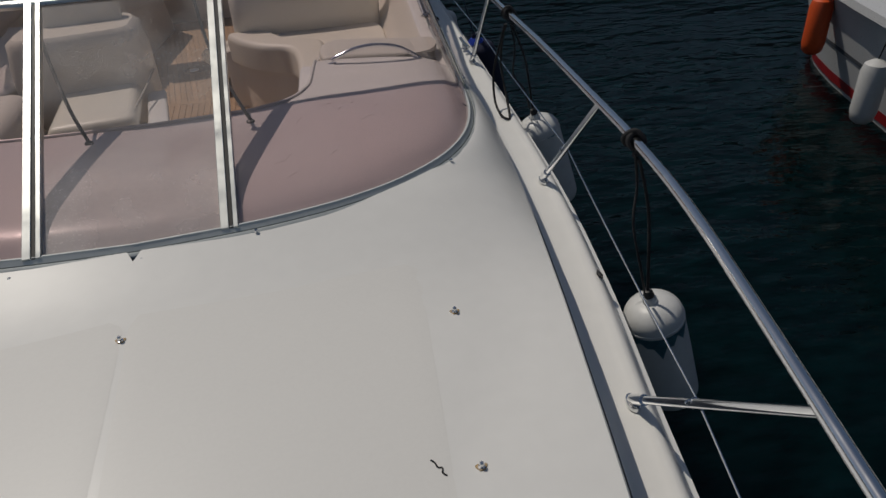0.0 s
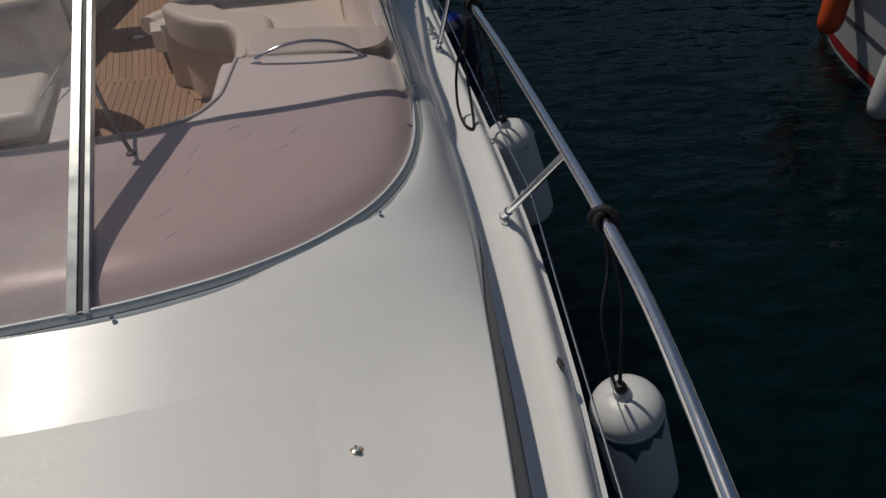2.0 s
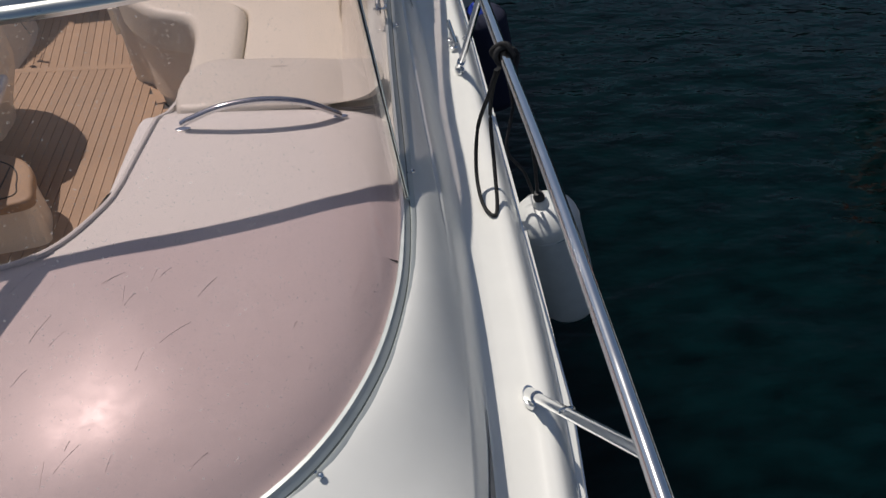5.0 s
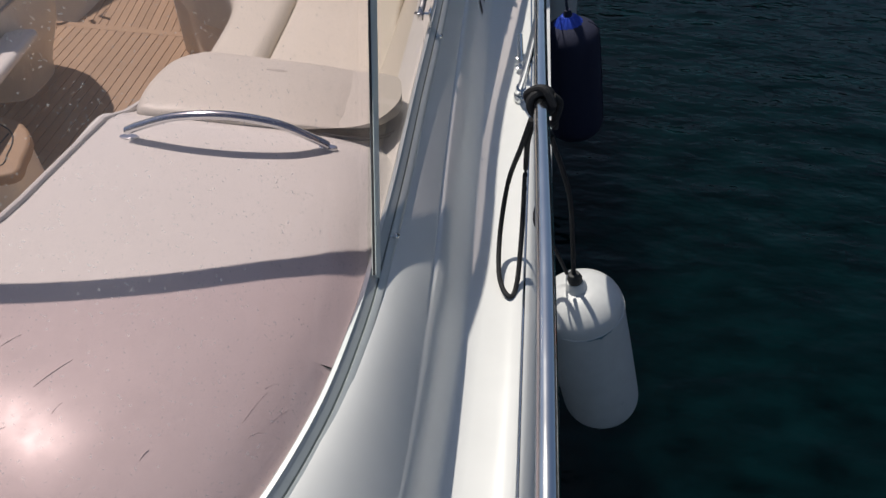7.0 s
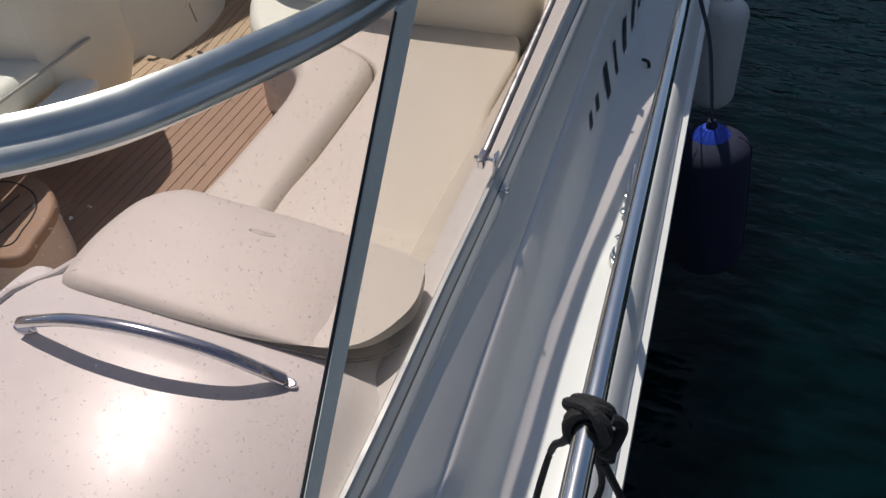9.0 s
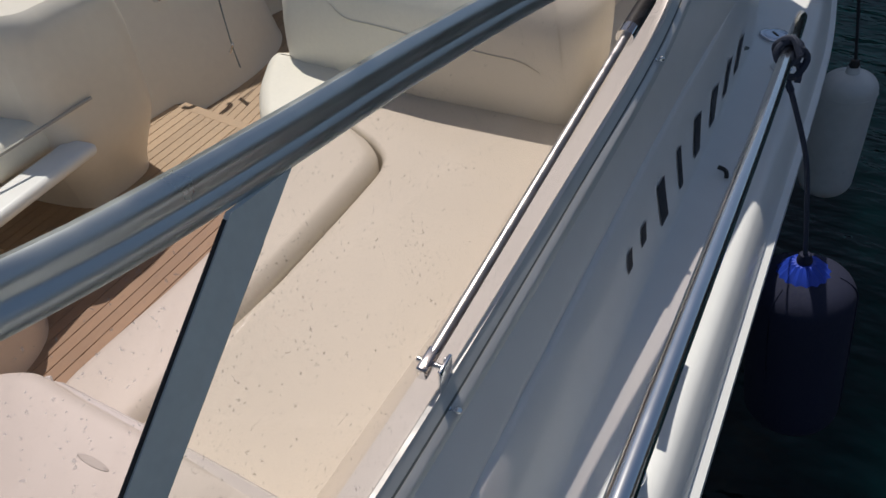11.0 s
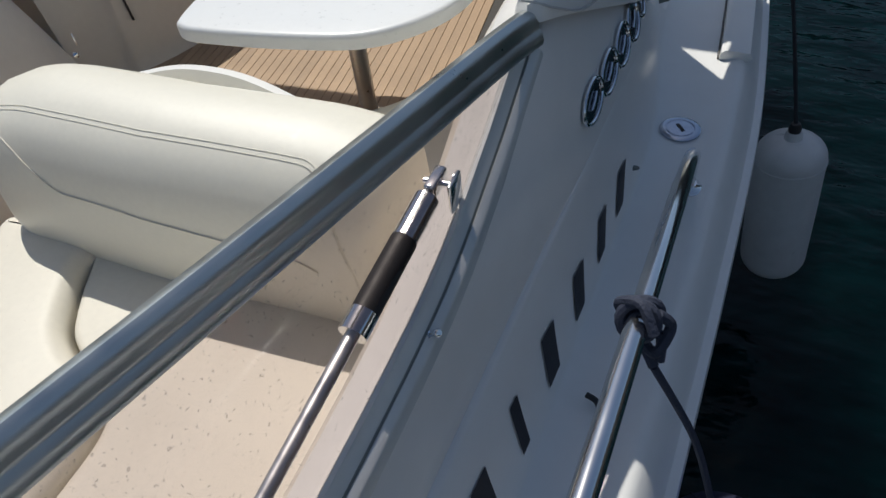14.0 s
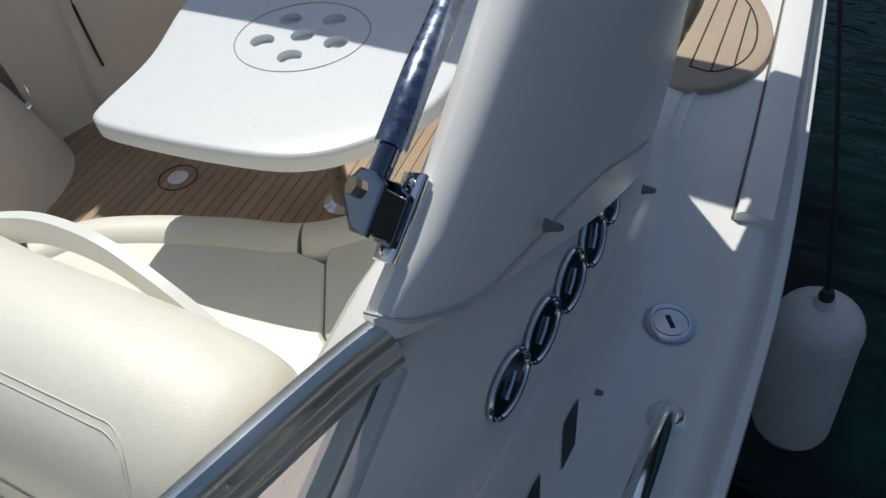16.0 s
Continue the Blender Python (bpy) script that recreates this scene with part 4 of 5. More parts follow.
def rail_knot(y, material, parent, turns=3, lead=1):
    """Turns of rope round the rail with a hitch below."""
    p = rail_at(y)
    q = RAIL[min(len(RAIL) - 1, RAIL.index(p) + 1)]
    d = (q - p).normalized()
    side = d.cross(Vector((0, 0, 1))).normalized()
    top = side.cross(d)
    for k in range(turns):
        c = p + d * 0.0165 * (k - (turns - 1) / 2)
        ring = [c + side * 0.0235 * math.cos(a) + top * 0.0235 * math.sin(a) + d * 0.008 * math.sin(a + 1.7 * k) for a in [2 * math.pi * j / 18 for j in range(18)]]
        part("turn", tube(ring, 0.0075, 8, closed=True, up=tuple(d)), material, parent)
    hitch = [p + side * 0.022 + top * 0.012, p + side * 0.040 - top * 0.012 + d * 0.01, p + side * 0.030 - top * 0.045 - d * 0.012, p + side * 0.012 - top * 0.060 + d * 0.012, p + side * 0.030 - top * 0.085]
    part("hitch", tube(spline(hitch, 6), 0.0078, 8), material, parent)
    over = [p + side * 0.024 - d * 0.03 + top * 0.004, p + top * 0.034 - d * 0.012, p - side * 0.030 + d * 0.010 + top * 0.006, p - side * 0.012 - top * 0.030 + d * 0.022, p + side * 0.028 - top * 0.026 + d * 0.004, p + side * 0.036 - top * 0.060 - d * 0.01]
    part("over_turn", tube(spline(over, 6), 0.0072, 8), material, parent)
    return hitch[-1]


FENDERS = ((1.111, 1.839, 1.03, 1.85, False, 0.60, 0.112, "white ribbed-top boat fender with a teal stain, hanging beside the hull"),
           (1.207, 3.398, 1.12, 3.36, False, 0.61, 0.115, "scuffed white boat fender with a blue mark, hanging beside the hull"),
           (1.318, 5.05, 1.06, 5.05, True, 0.63, 0.132, "boat fender in a navy fabric cover with royal blue collar"),
           (1.412, 6.515, 0.915, 7.0, False, 0.63, 0.112, "white boat fender on a long black rope beside the stern quarter"))
for x, y, z, ry, covered, ln, rad, lab in FENDERS:
    hung = fender((x, y, z), ln, rad, covered, (0, -12 if covered else -6 if ry > 6 else -17), lab)
    if y < 2:
        fender_mark(hung, ln, rad, -1.9, 2.6, -0.26, -0.15, TEAL, "faded teal stain")
    elif y < 4:
        fender_mark(hung, ln, rad, -1.2, 0.7, -0.150, -0.138, TEAL, "blue scuff mark")
    navy = covered
    rp = thing("fender_rope", "navy braided fender rope hitched round the guard rail" if navy else "black braided fender rope hitched round the guard rail", "rope", "fender ropes")
    if ry < 6:
        h = rail_knot(ry, NAVYROPE if navy else ROPE, rp, 2 if navy else 3)
        rope_line([h, h.lerp(Vector((x, y, z)), 0.35) + Vector((0.02, 0, 0)), h.lerp(Vector((x, y, z)), 0.7) + Vector((0.012, 0, 0)), (x, y, z)], 0.006, NAVYROPE if navy else ROPE, rp)
        if y > 1.5 and not navy:
            rope_line([h + Vector((-0.02, 0, 0.03)), h + Vector((0.01, 0.02, -0.10)), h + Vector((-0.01, -0.02, -0.22)), (x - 0.07, y - 0.06, z + 0.14), (x - 0.02, y - 0.01, z + 0.01)], 0.005, ROPE, rp, "tail")
    else:
        rope_line([(1.06, 7.75, 1.86), (1.14, 7.4, 1.66), (1.235, 7.0, 1.42), (1.335, 6.72, 1.16), (x, y, z)], 0.0065, ROPE, rp)
bight = thing("rope_bight", "loop of black rope hanging over the side deck", "rope")
rope_line([(1.045, 3.38, 1.60), (1.035, 3.42, 1.50), (1.02, 3.50, 1.33), (1.01, 3.46, 1.19), (1.012, 3.36, 1.135), (1.035, 3.30, 1.128), (1.055, 3.33, 1.135), (1.062, 3.42, 1.22), (1.06, 3.50, 1.36), (1.05, 3.44, 1.50), (1.055, 3.39, 1.60)], 0.0065, ROPE, bight)

# ---- deck fittings ----
cl = thing("mooring_cleat", "polished stainless mooring cleat on the gunwale", "cleat", "gunwale cleats", (1.085, 4.40, deck_z(4.4) + 0.017))
part("horn", tube(spline([(0, -0.105, 0.05), (0, -0.06, 0.047), (0, 0, 0.045), (0, 0.06, 0.047), (0, 0.105, 0.05)], 4), 0.0095, 10), STEEL, cl)
for s in (-1, 1):
    part("leg", tube([Vector((0, s * 0.03, 0.045)), Vector((0, s * 0.034, 0.0))], 0.0085, 10), STEEL, cl)
    part("foot", lathe([(0.017, 0), (0.017, 0.004), (0.01, 0.008)], 16, None, Matrix.Translation((0, s * 0.035, -0.002))), STEEL, cl)
cap = thing("filler_cap", "round stainless deck filler cap on the side deck", "filler cap", at=(1.09, 6.02, deck_z(6.02) + 0.001))
part("rim", lathe([(0.052, 0), (0.052, 0.004), (0.047, 0.0065), (0.037, 0.0065), (0.036, 0.004), (0.0, 0.004)], 40), BLUESTEEL, cap)
part("lid", lathe([(0.034, 0.003), (0.034, 0.0065), (0.012, 0.0075), (0.0, 0.0075)], 36), BLUESTEEL, cap)
part("key_slot", block((0.010, 0.034, 0.003), (0, 0, 0.0075), 0.001, 1, pose(0, 0, 0, 0, 0, 35)), RUBBER, cap)


# ---- cockpit floors, laid with teak ----
def in_poly(x, y, poly):
    inside, j = False, len(poly) - 1
    for i in range(len(poly)):
        (xi, yi), (xj, yj) = poly[i], poly[j]
        if (yi > y) != (yj > y) and x < (xj - xi) * (y - yi) / (yj - yi) + xi:
            inside = not inside
        j = i
    return inside


FORE_FLOOR, AFT_FLOOR = 0.70, 0.62
fore_poly = [(-1.75, 3.55), (-0.02, 3.55), (-0.02, 4.55), (-0.36, 4.97), (-0.43, 5.36), (-1.05, 5.42), (-1.28, 5.44), (-1.75, 5.2)]
aft_poly = [(-1.9, 5.30), (0.1, 5.30), (0.1, 6.12), (0.40, 6.4), (0.45, 8.3), (-1.9, 8.3)]
floor_fore = single("floor", slab(fore_poly, 0.5, FORE_FLOOR - 0.006, 0), CAULK, "teak-laid cockpit floor with black caulking", "floor", kind="structure")
floor_aft = single("floor", slab(aft_poly, 0.4, AFT_FLOOR - 0.006, 0), CAULK, "teak-laid dinette floor with black caulking", "floor", kind="structure")


def plank_mesh(length):
    bm = block((0.0430, length, 0.008), (0, 0, 0), 0.0012, 1)
    return mesh_of("plank", bm, TEAK, 30)


def lay(parent, poly, z, x0, x1, slope, pitch=0.0455):
    """Planks along the boat between the edges of the plan."""
    random.seed(5)
    x = x0
    cache = {}
    while x < x1:
        y, run = 3.5, None
        while y < 8.4:
            ok = in_poly(x + 0.019 + slope * (y - 5), y, poly) and in_poly(x - 0.019 + slope * (y - 5), y, poly)
            if ok and run is None:
                run = y
            if run is not None and (not ok or y - run > 4.0):
                ln = round(y - run - 0.02, 2)
                if ln > 0.08:
                    if ln not in cache:
                        cache[ln] = plank_mesh(ln)
                    p = new("plank", cache[ln])
                    p.parent = parent
                    c = run + ln / 2 + 0.01
                    p.location = (x + slope * (c - 5), c, z - 0.004)
                    p.rotation_euler = (0, 0, -math.atan(slope))
                run = None
            y += 0.01
        x += pitch


# border planks round the fore floor, a nosing at the step and the riser under it
nose = [(-0.435, 5.345), (-1.05, 5.405), (-1.275, 5.425)]
part("nosing", sweep([Vector((x, y, FORE_FLOOR - 0.012)) for x, y in nose], [(-0.025, -0.012), (0.022, -0.012), (0.028, -0.004), (0.028, 0.006), (0.022, 0.013), (-0.025, 0.013)]), TEAK, floor_fore, "teak step nosing")
part("border", sweep([Vector((x, y, FORE_FLOOR - 0.001)) for x, y in ((-0.335, 4.93), (-0.40, 5.12), (-0.45, 5.32))], [(-0.022, -0.006), (0.022, -0.006), (0.022, 0.004), (-0.022, 0.004)]), TEAK, floor_fore, "teak border plank")

# ---- starboard lining and lockers ----
def upright(points, z0, height, lean, name, lab, material=LINER, top=True):
    """A wall over a plan line that leans out as it rises, with a rounded upper edge."""
    pts = spline([(*q, 0) for q in points], 8)
    rows = []
    for i, p in enumerate(pts):
        d = (pts[min(i + 1, len(pts) - 1)] - pts[max(i - 1, 0)]).normalized()
        out = Vector((-d.y, d.x, 0))
        z1 = height(p.y)
        row = [p + Vector((0, 0, z0)) - out * 0.012, p + Vector((0, 0, z0 + 0.03)) + out * 0.004]
        for k in range(1, 9):
            f = k / 8
            row.append(p + Vector((0, 0, z0 + (z1 - z0) * f)) + out * lean * f ** 1.2)
        if top:
            row += [row[-1] + Vector((0, 0, 0.02)) + out * 0.012, row[-1] + Vector((0, 0, 0.028)) + out * 0.04, row[-1] + Vector((0, 0, 0.02)) + out * 0.45]
        rows.append(row)
    return single(name, grid(rows), material, lab, "wall", kind="structure", smooth=60)


upright([(-1.62, 4.2), (-1.42, 4.8), (-1.31, 5.15), (-1.27, 5.45), (-1.24, 5.7), (-1.24, 5.95), (-1.30, 6.2), (-1.42, 6.36), (-1.58, 6.44)], 0.60, lambda y: 1.185 + 0.19 * smooth_step(5.85, 6.3, y), 0.24, "wall_starboard", "cream moulded cockpit side with a recess and a locker door")
upright([(-1.60, 6.40), (-1.56, 6.60), (-1.48, 6.66), (-1.38, 6.90), (-1.30, 7.3), (-1.2, 7.9)], 0.60, lambda y: 1.40, 0.12, "wall_quarter", "cream moulded cockpit side by the stern")
shoulder = []
for x, y in ((-1.86, 4.2), (-1.66, 4.8), (-1.55, 5.15), (-1.51, 5.45), (-1.48, 5.7), (-1.485, 5.85), (-1.51, 6.0)):
    shoulder.append([Vector((x + 0.004, y, 1.190)), Vector((x - 0.008, y, 1.216)), Vector((x - 0.035, y, 1.224)), Vector((x - 0.25, y, 1.235)), Vector((max(x - 0.6, -2.12), y, 1.25))])
single("side_deck_starboard", grid(shoulder), WHITE, "white rounded side deck above the starboard cockpit side", "deck", kind="structure", smooth=60)
single("wall_aft", block((3.2, 0.06, 0.9), (-0.5, 8.2, 1.0), 0.02, 2), LINER, "cream cockpit bulkhead at the stern", "wall", kind="structure")
door_line = thing("locker_door", "cream locker door in the cockpit side with a rounded corner", "door")
part("door_gap", tube(spline([(-1.155, 5.725, 0.76), (-1.20, 5.755, 0.85), (-1.262, 5.81, 0.96), (-1.32, 5.865, 1.06), (-1.375, 5.90, 1.16), (-1.395, 5.955, 1.195), (-1.40, 6.03, 1.20)], 5), 0.0035, 6), GASKET, door_line, "shadow gap round the door")
for at in ((-1.325, 5.862, 1.055), (-1.205, 5.752, 0.842)):
    m = Matrix.Translation(at) @ pose(0, 0, 0, 0, 28, 8)
    bm = block((0.004, 0.022, 0.05), (0.0, 0, 0), 0.003, 2)
    bm.transform(m)
    leaf = part("hinge", bm, STEEL, door_line, "small stainless hinge")
    bm = tube([Vector((0.004, -0.008, -0.026)), Vector((0.004, -0.008, 0.026))], 0.006, 10)
    bm.transform(m)
    part("knuckle", bm, STEEL, leaf)
grab = thing("grab_rail", "polished grab rail on the cockpit side", "handle", at=(-1.425, 5.62, 1.135))
part("bar", tube(spline([(0, -0.03, -0.03), (0.03, -0.02, -0.02), (0.035, 0.06, 0.01), (0.03, 0.22, 0.05), (0.0, 0.25, 0.05)], 6), 0.012, 10), STEEL, grab)
latch = thing("door_latch", "chrome push latch on the locker corner", "latch", at=(-1.46, 6.355, 0.96))
part("plate", block((0.03, 0.008, 0.05), (0, 0, 0), 0.003, 2, pose(0, 0, 0, 0, -15, -35)), STEEL, latch)
part("knob", lathe([(0.014, 0), (0.015, 0.006), (0.010, 0.014), (0.0, 0.016)], 18, None, Matrix.Translation((0.0, -0.03, -0.06)) @ pose(0, 0, 0, 70, 0, 55)), STEEL, latch)
blk = thing("shock_cord", "black elastic cord hanging on the cream wall", "cord")
part("cord", tube(spline([(-1.50, 6.72, 1.22), (-1.50, 6.72, 1.10), (-1.49, 6.715, 0.98), (-1.475, 6.71, 0.86)], 5), 0.006, 8), RUBBER, blk)

# ---- helm seat and helm step ----
helm = thing("helm_chair", "grey-cream vinyl helm seat on a moulded cream pedestal", "seat")
shell = spline([(-1.02, 4.60, 0), (-0.93, 4.78, 0), (-0.95, 5.0, 0), (-1.08, 5.10, 0), (-1.35, 5.14, 0), (-1.62, 5.12, 0), (-1.70, 4.9, 0), (-1.66, 4.55, 0)], 6, True)
rows = []
for k in range(13):
    f = k / 12
    z = FORE_FLOOR - 0.01 + (1.46 - FORE_FLOOR) * f
    s = 0.72 + 0.28 * smooth_step(0.0, 0.45, f) - 0.06 * smooth_step(0.75, 1.0, f)
    rows.append([Vector((-1.33 + (p.x + 1.33) * s, 4.9 + (p.y - 4.9) * s + 0.02 * f, z)) for p in shell + shell[:1]])
top_row = [Vector((-1.33 + (p.x + 1.33) * 0.9, 4.9 + (p.y - 4.9) * 0.9, p.z + 0.03)) for p in rows[-1]]
bm = grid(rows + [top_row])
bm.faces.new([bm.verts.new(p) for p in top_row[:-1]])
part("pedestal", bm, LINER, helm, "cream moulded seat pedestal", 60)
part("seat_pad", block((0.46, 0.95, 0.13), (-1.20, 4.35, 1.10), 0.05, 4, pose(0, 0, 0, -3, 0, 6)), VINYL, helm)
part("side_board", block((0.12, 0.95, 0.045), (-0.86, 4.22, 1.06), 0.02, 3, pose(0, 0, 0, -3, 0, 8)), WHITE, helm, "white side board")
part("piping", tube(spline([(-0.985, 3.92, 1.14), (-0.955, 4.2, 1.15), (-0.93, 4.5, 1.165), (-0.92, 4.78, 1.17)], 5), 0.006, 8), GREYLINE, helm)
part("backrest", block((0.5, 0.13, 0.45), (-1.30, 4.93, 1.42), 0.06, 4, pose(0, 0, 0, -10, 0, 4)), VINYL, helm)
step = thing("helm_step", "round-ended teak step with dark caulked inlay beside the helm", "step")
st = spline([(-0.66, 3.90, 0), (-0.64, 4.02, 0), (-0.69, 4.16, 0), (-0.80, 4.245, 0), (-0.95, 4.26, 0), (-1.06, 4.15, 0), (-1.08, 3.90, 0)], 6, True)
part("base", slab([(-0.87 + (p.x + 0.87) * 0.95, 4.05 + (p.y - 4.05) * 0.95) for p in st], FORE_FLOOR, 0.89, 0), LINER, step)
part("tread", slab([(p.x, p.y) for p in st], 0.89, 0.93, 0.014, 3), TEAK, step)
inl = [Vector((-0.87 + (p.x + 0.87) * 0.74, 4.05 + (p.y - 4.05) * 0.74, 0.9305)) for p in st]
part("inlay_ring", tube(inl, 0.003, 6, closed=True), CAULK, step)
for k in range(4):
    part("inlay_line", tube([Vector((-0.98 + 0.075 * k, 3.93, 0.9305)), Vector((-0.98 + 0.075 * k, 4.17 - 0.02 * abs(k - 1.5), 0.9305))], 0.003, 6), CAULK, step)
console = single("helm_console", block((0.95, 0.75, 0.75), (-1.75, 3.25, 1.12), 0.08, 4), LINER, "cream moulded helm console under the windscreen", "console", kind="structure")

# bent stay rods between windscreen top and dash
for s in (1, -1):
    stay = thing("windscreen_stay", "slim bent stay rod behind the windscreen upright", "stay", "windscreen stays")
    pts = [Vector((-0.36, 3.03, 1.97)), Vector((-0.34, 2.95, 1.80)), Vector((-0.27, 2.76, 1.66)), Vector((-0.215, 2.66, 1.565))]
    if s < 0:
        pts = [p + Vector((-0.60, 0, 0)) for p in pts]
    part("rod", tube(spline(pts, 4), 0.007, 8), GASKET, stay)
    part("foot", lathe([(0.016, 0), (0.016, 0.006), (0.008, 0.012)], 14, None, Matrix.Translation(pts[-1] + Vector((0, 0, -0.012)))), GASKET, stay)

# ---- dinette ----
sofa = thing("dinette_sofa", "cream vinyl U-shaped dinette sofa with a rolled front edge", "sofa")
roll = spline([(-0.66, 5.72, 0.93), (-0.58, 5.84, 0.93), (-0.42, 5.93, 0.93), (-0.18, 6.02, 0.93), (0.05, 6.09, 0.93), (0.20, 6.22, 0.93), (0.31, 6.42, 0.93), (0.36, 6.7, 0.93), (0.38, 7.1, 0.93), (0.38, 7.6, 0.93)], 6)
cut = min(range(len(roll)), key=lambda k: (roll[k] - Vector((0.09, 6.11, 0.93))).length)
sec = [(0.075 * math.cos(a) if math.cos(a) > 0 else 0.075 * math.cos(a), 0.065 * math.sin(a)) for a in [2 * math.pi * k / 16 for k in range(16)]]
part("front_roll", sweep(roll[:cut], sec), VINYL, sofa)
part("front_roll", sweep([roll[cut - 1].lerp(roll[cut], 0.25)] + roll[cut:], sec), VINYL, sofa)
seat_a = [(-0.62, 5.5), (0.80, 5.48)] + [(0.305, 5.825), (0.17, 6.035)] + [(p.x + 0.01, p.y - 0.03) for p in reversed(roll[:cut - 1])]
part("seat_cushion", slab(seat_a, 0.82, 0.968, 0.012, 3), VINYL, sofa)
seat_b = [(0.82, 5.50), (0.85, 7.6)] + [(p.x + 0.03, p.y - 0.01) for p in reversed(roll[cut + 1:])] + [(0.171, 6.036), (0.307, 5.827)]
part("seat_cushion", slab(seat_b, 0.82, 0.968, 0.012, 3), VINYL, sofa)
skirt = [[p + Vector((0.02, -0.02, -0.02)), p + Vector((0.04, -0.03, -0.18)), p + Vector((0.06, -0.04, -0.34))] for p in roll]
part("base", grid(skirt), LINER, sofa)
part("back_cushion", sweep(spline([(0.74, 5.62, 1.13), (0.75, 6.2, 1.13), (0.75, 6.9, 1.13), (0.74, 7.6, 1.13)], 5), [(0.07 * math.cos(a), 0.16 * math.sin(a)) for a in [2 * math.pi * k / 16 for k in range(16)]]), VINYL, sofa)

desk = thing("dinette_table", "white moulded dinette table with recessed cup holders on a steel leg", "table")
T_OUT = spline([(-0.445, 5.955, 0), (-0.41, 5.902, 0), (-0.32, 5.890, 0), (-0.05, 5.915, 0), (0.19, 5.970, 0), (0.33, 6.10, 0), (0.395, 6.26, 0), (0.395, 6.46, 0), (0.34, 6.72, 0), (0.20, 6.92, 0), (-0.10, 7.02, 0), (-0.50, 7.0, 0), (-0.70, 6.88, 0), (-0.72, 6.74, 0), (-0.63, 6.48, 0), (-0.50, 6.2, 0)], 5, True)
top_ob = part("tabletop", slab([(p.x, p.y) for p in T_OUT], 1.312, 1.36, 0.016, 4), PLASTIC, desk)
CUPS = [(-0.13, 6.455)] + [(-0.13 + 0.118 * math.cos(a), 6.455 + 0.118 * math.sin(a)) for a in (radians(215), radians(287), radians(359), radians(71), radians(143))]
cut_bm = bmesh.new()
for cx, cy in CUPS:
    lathe([(0.036, -0.022), (0.036, 0.03)], 28, cut_bm, None)
    for v in cut_bm.verts[-56:]:
        v.co += Vector((cx, cy, 1.36))
cut_me = bpy.data.meshes.new("cups")
bmesh.ops.recalc_face_normals(cut_bm, faces=cut_bm.faces)
cut_bm.to_mesh(cut_me)
cut_bm.free()
cutter = new("cups", cut_me)
mod = top_ob.modifiers.new("cups", "BOOLEAN")
mod.object, mod.operation, mod.solver = cutter, "DIFFERENCE", "EXACT"
bpy.context.view_layer.update()
cut_top = bpy.data.meshes.new_from_object(top_ob.evaluated_get(bpy.context.evaluated_depsgraph_get()))
top_ob.modifiers.clear()
bpy.data.objects.remove(cutter)
top_ob.data = cut_top
cut_top.shade_smooth()
cut_top.set_sharp_from_angle(angle=radians(35))
part("insert_ring", tube([Vector((-0.13 + 0.20 * math.cos(a), 6.455 + 0.20 * math.sin(a), 1.3602)) for a in [2 * math.pi * k / 64 for k in range(64)]], 0.0022, 6, closed=True), GREYLINE, desk, "thin groove round the cup holders")
part("leg", tube([Vector((-0.19, 6.53, AFT_FLOOR)), Vector((-0.19, 6.53, 1.0)), Vector((-0.19, 6.53, 1.32))], 0.036, 24), BRUSHED, desk, "brushed steel leg")
part("leg_socket", lathe([(0.075, 0), (0.075, 0.006), (0.05, 0.014), (0.042, 0.02)], 28, None, Matrix.Translation((-0.19, 6.53, AFT_FLOOR))), STEEL, desk, "steel floor socket")
desk.location = (0.0, 0.045, 0.0)
plate = thing("floor_socket", "round white socket cover let into the teak", "floor fitting", at=(-0.905, 6.44, AFT_FLOOR))
part("cover", lathe([(0.042, 0), (0.042, 0.003), (0.036, 0.005), (0.0, 0.005)], 28), PLASTIC, plate)
part("groove", tube([Vector((0.078 * math.cos(a), 0.078 * math.sin(a), 0.001)) for a in [2 * math.pi * k / 36 for k in range(36)]], 0.003, 6, closed=True), CAULK, plate)

# ---- arch ----
arch = thing("radar_arch", "white moulded arch rising from the coaming and spanning the cockpit", "arch")
FORE = [(5.375, 1.835), (5.44, 1.875), (5.54, 1.945), (5.66, 2.03), (5.9, 2.18), (6.3, 2.38), (6.72, 2.54), (7.05, 2.62)]
AFT = [(6.21, 1.50), (6.225, 1.56), (6.25, 1.63), (6.30, 1.74), (6.58, 1.88), (7.02, 2.09), (7.35, 2.29), (7.52, 2.45)]


def arch_ring(k, flip):
    (y0, z0), (y1, z1) = FORE[k], AFT[k]
    t = k / (len(FORE) - 1)
    cx = 0.877 + 0.02 * t - 0.16 * smooth_step(0.35, 1.0, t)
    ring = []
    for j in range(28):
        a = 2 * math.pi * j / 28
        c, s = math.cos(a), math.sin(a)
        u = math.copysign(abs(c) ** 0.65, c)
        v = math.copysign(abs(s) ** 0.75, s)
        f = 0.5 - 0.5 * u
        thick = 0.056 + 0.010 * (1 - abs(u))
        p = Vector((cx + v * thick + 0.058 * f, y0 + (y1 - y0) * f, z0 + (z1 - z0) * f + 0.5 * v * thick * (1 - f) ** 2))
        ring.append(mirror_x(p) if flip else p)
    return ring


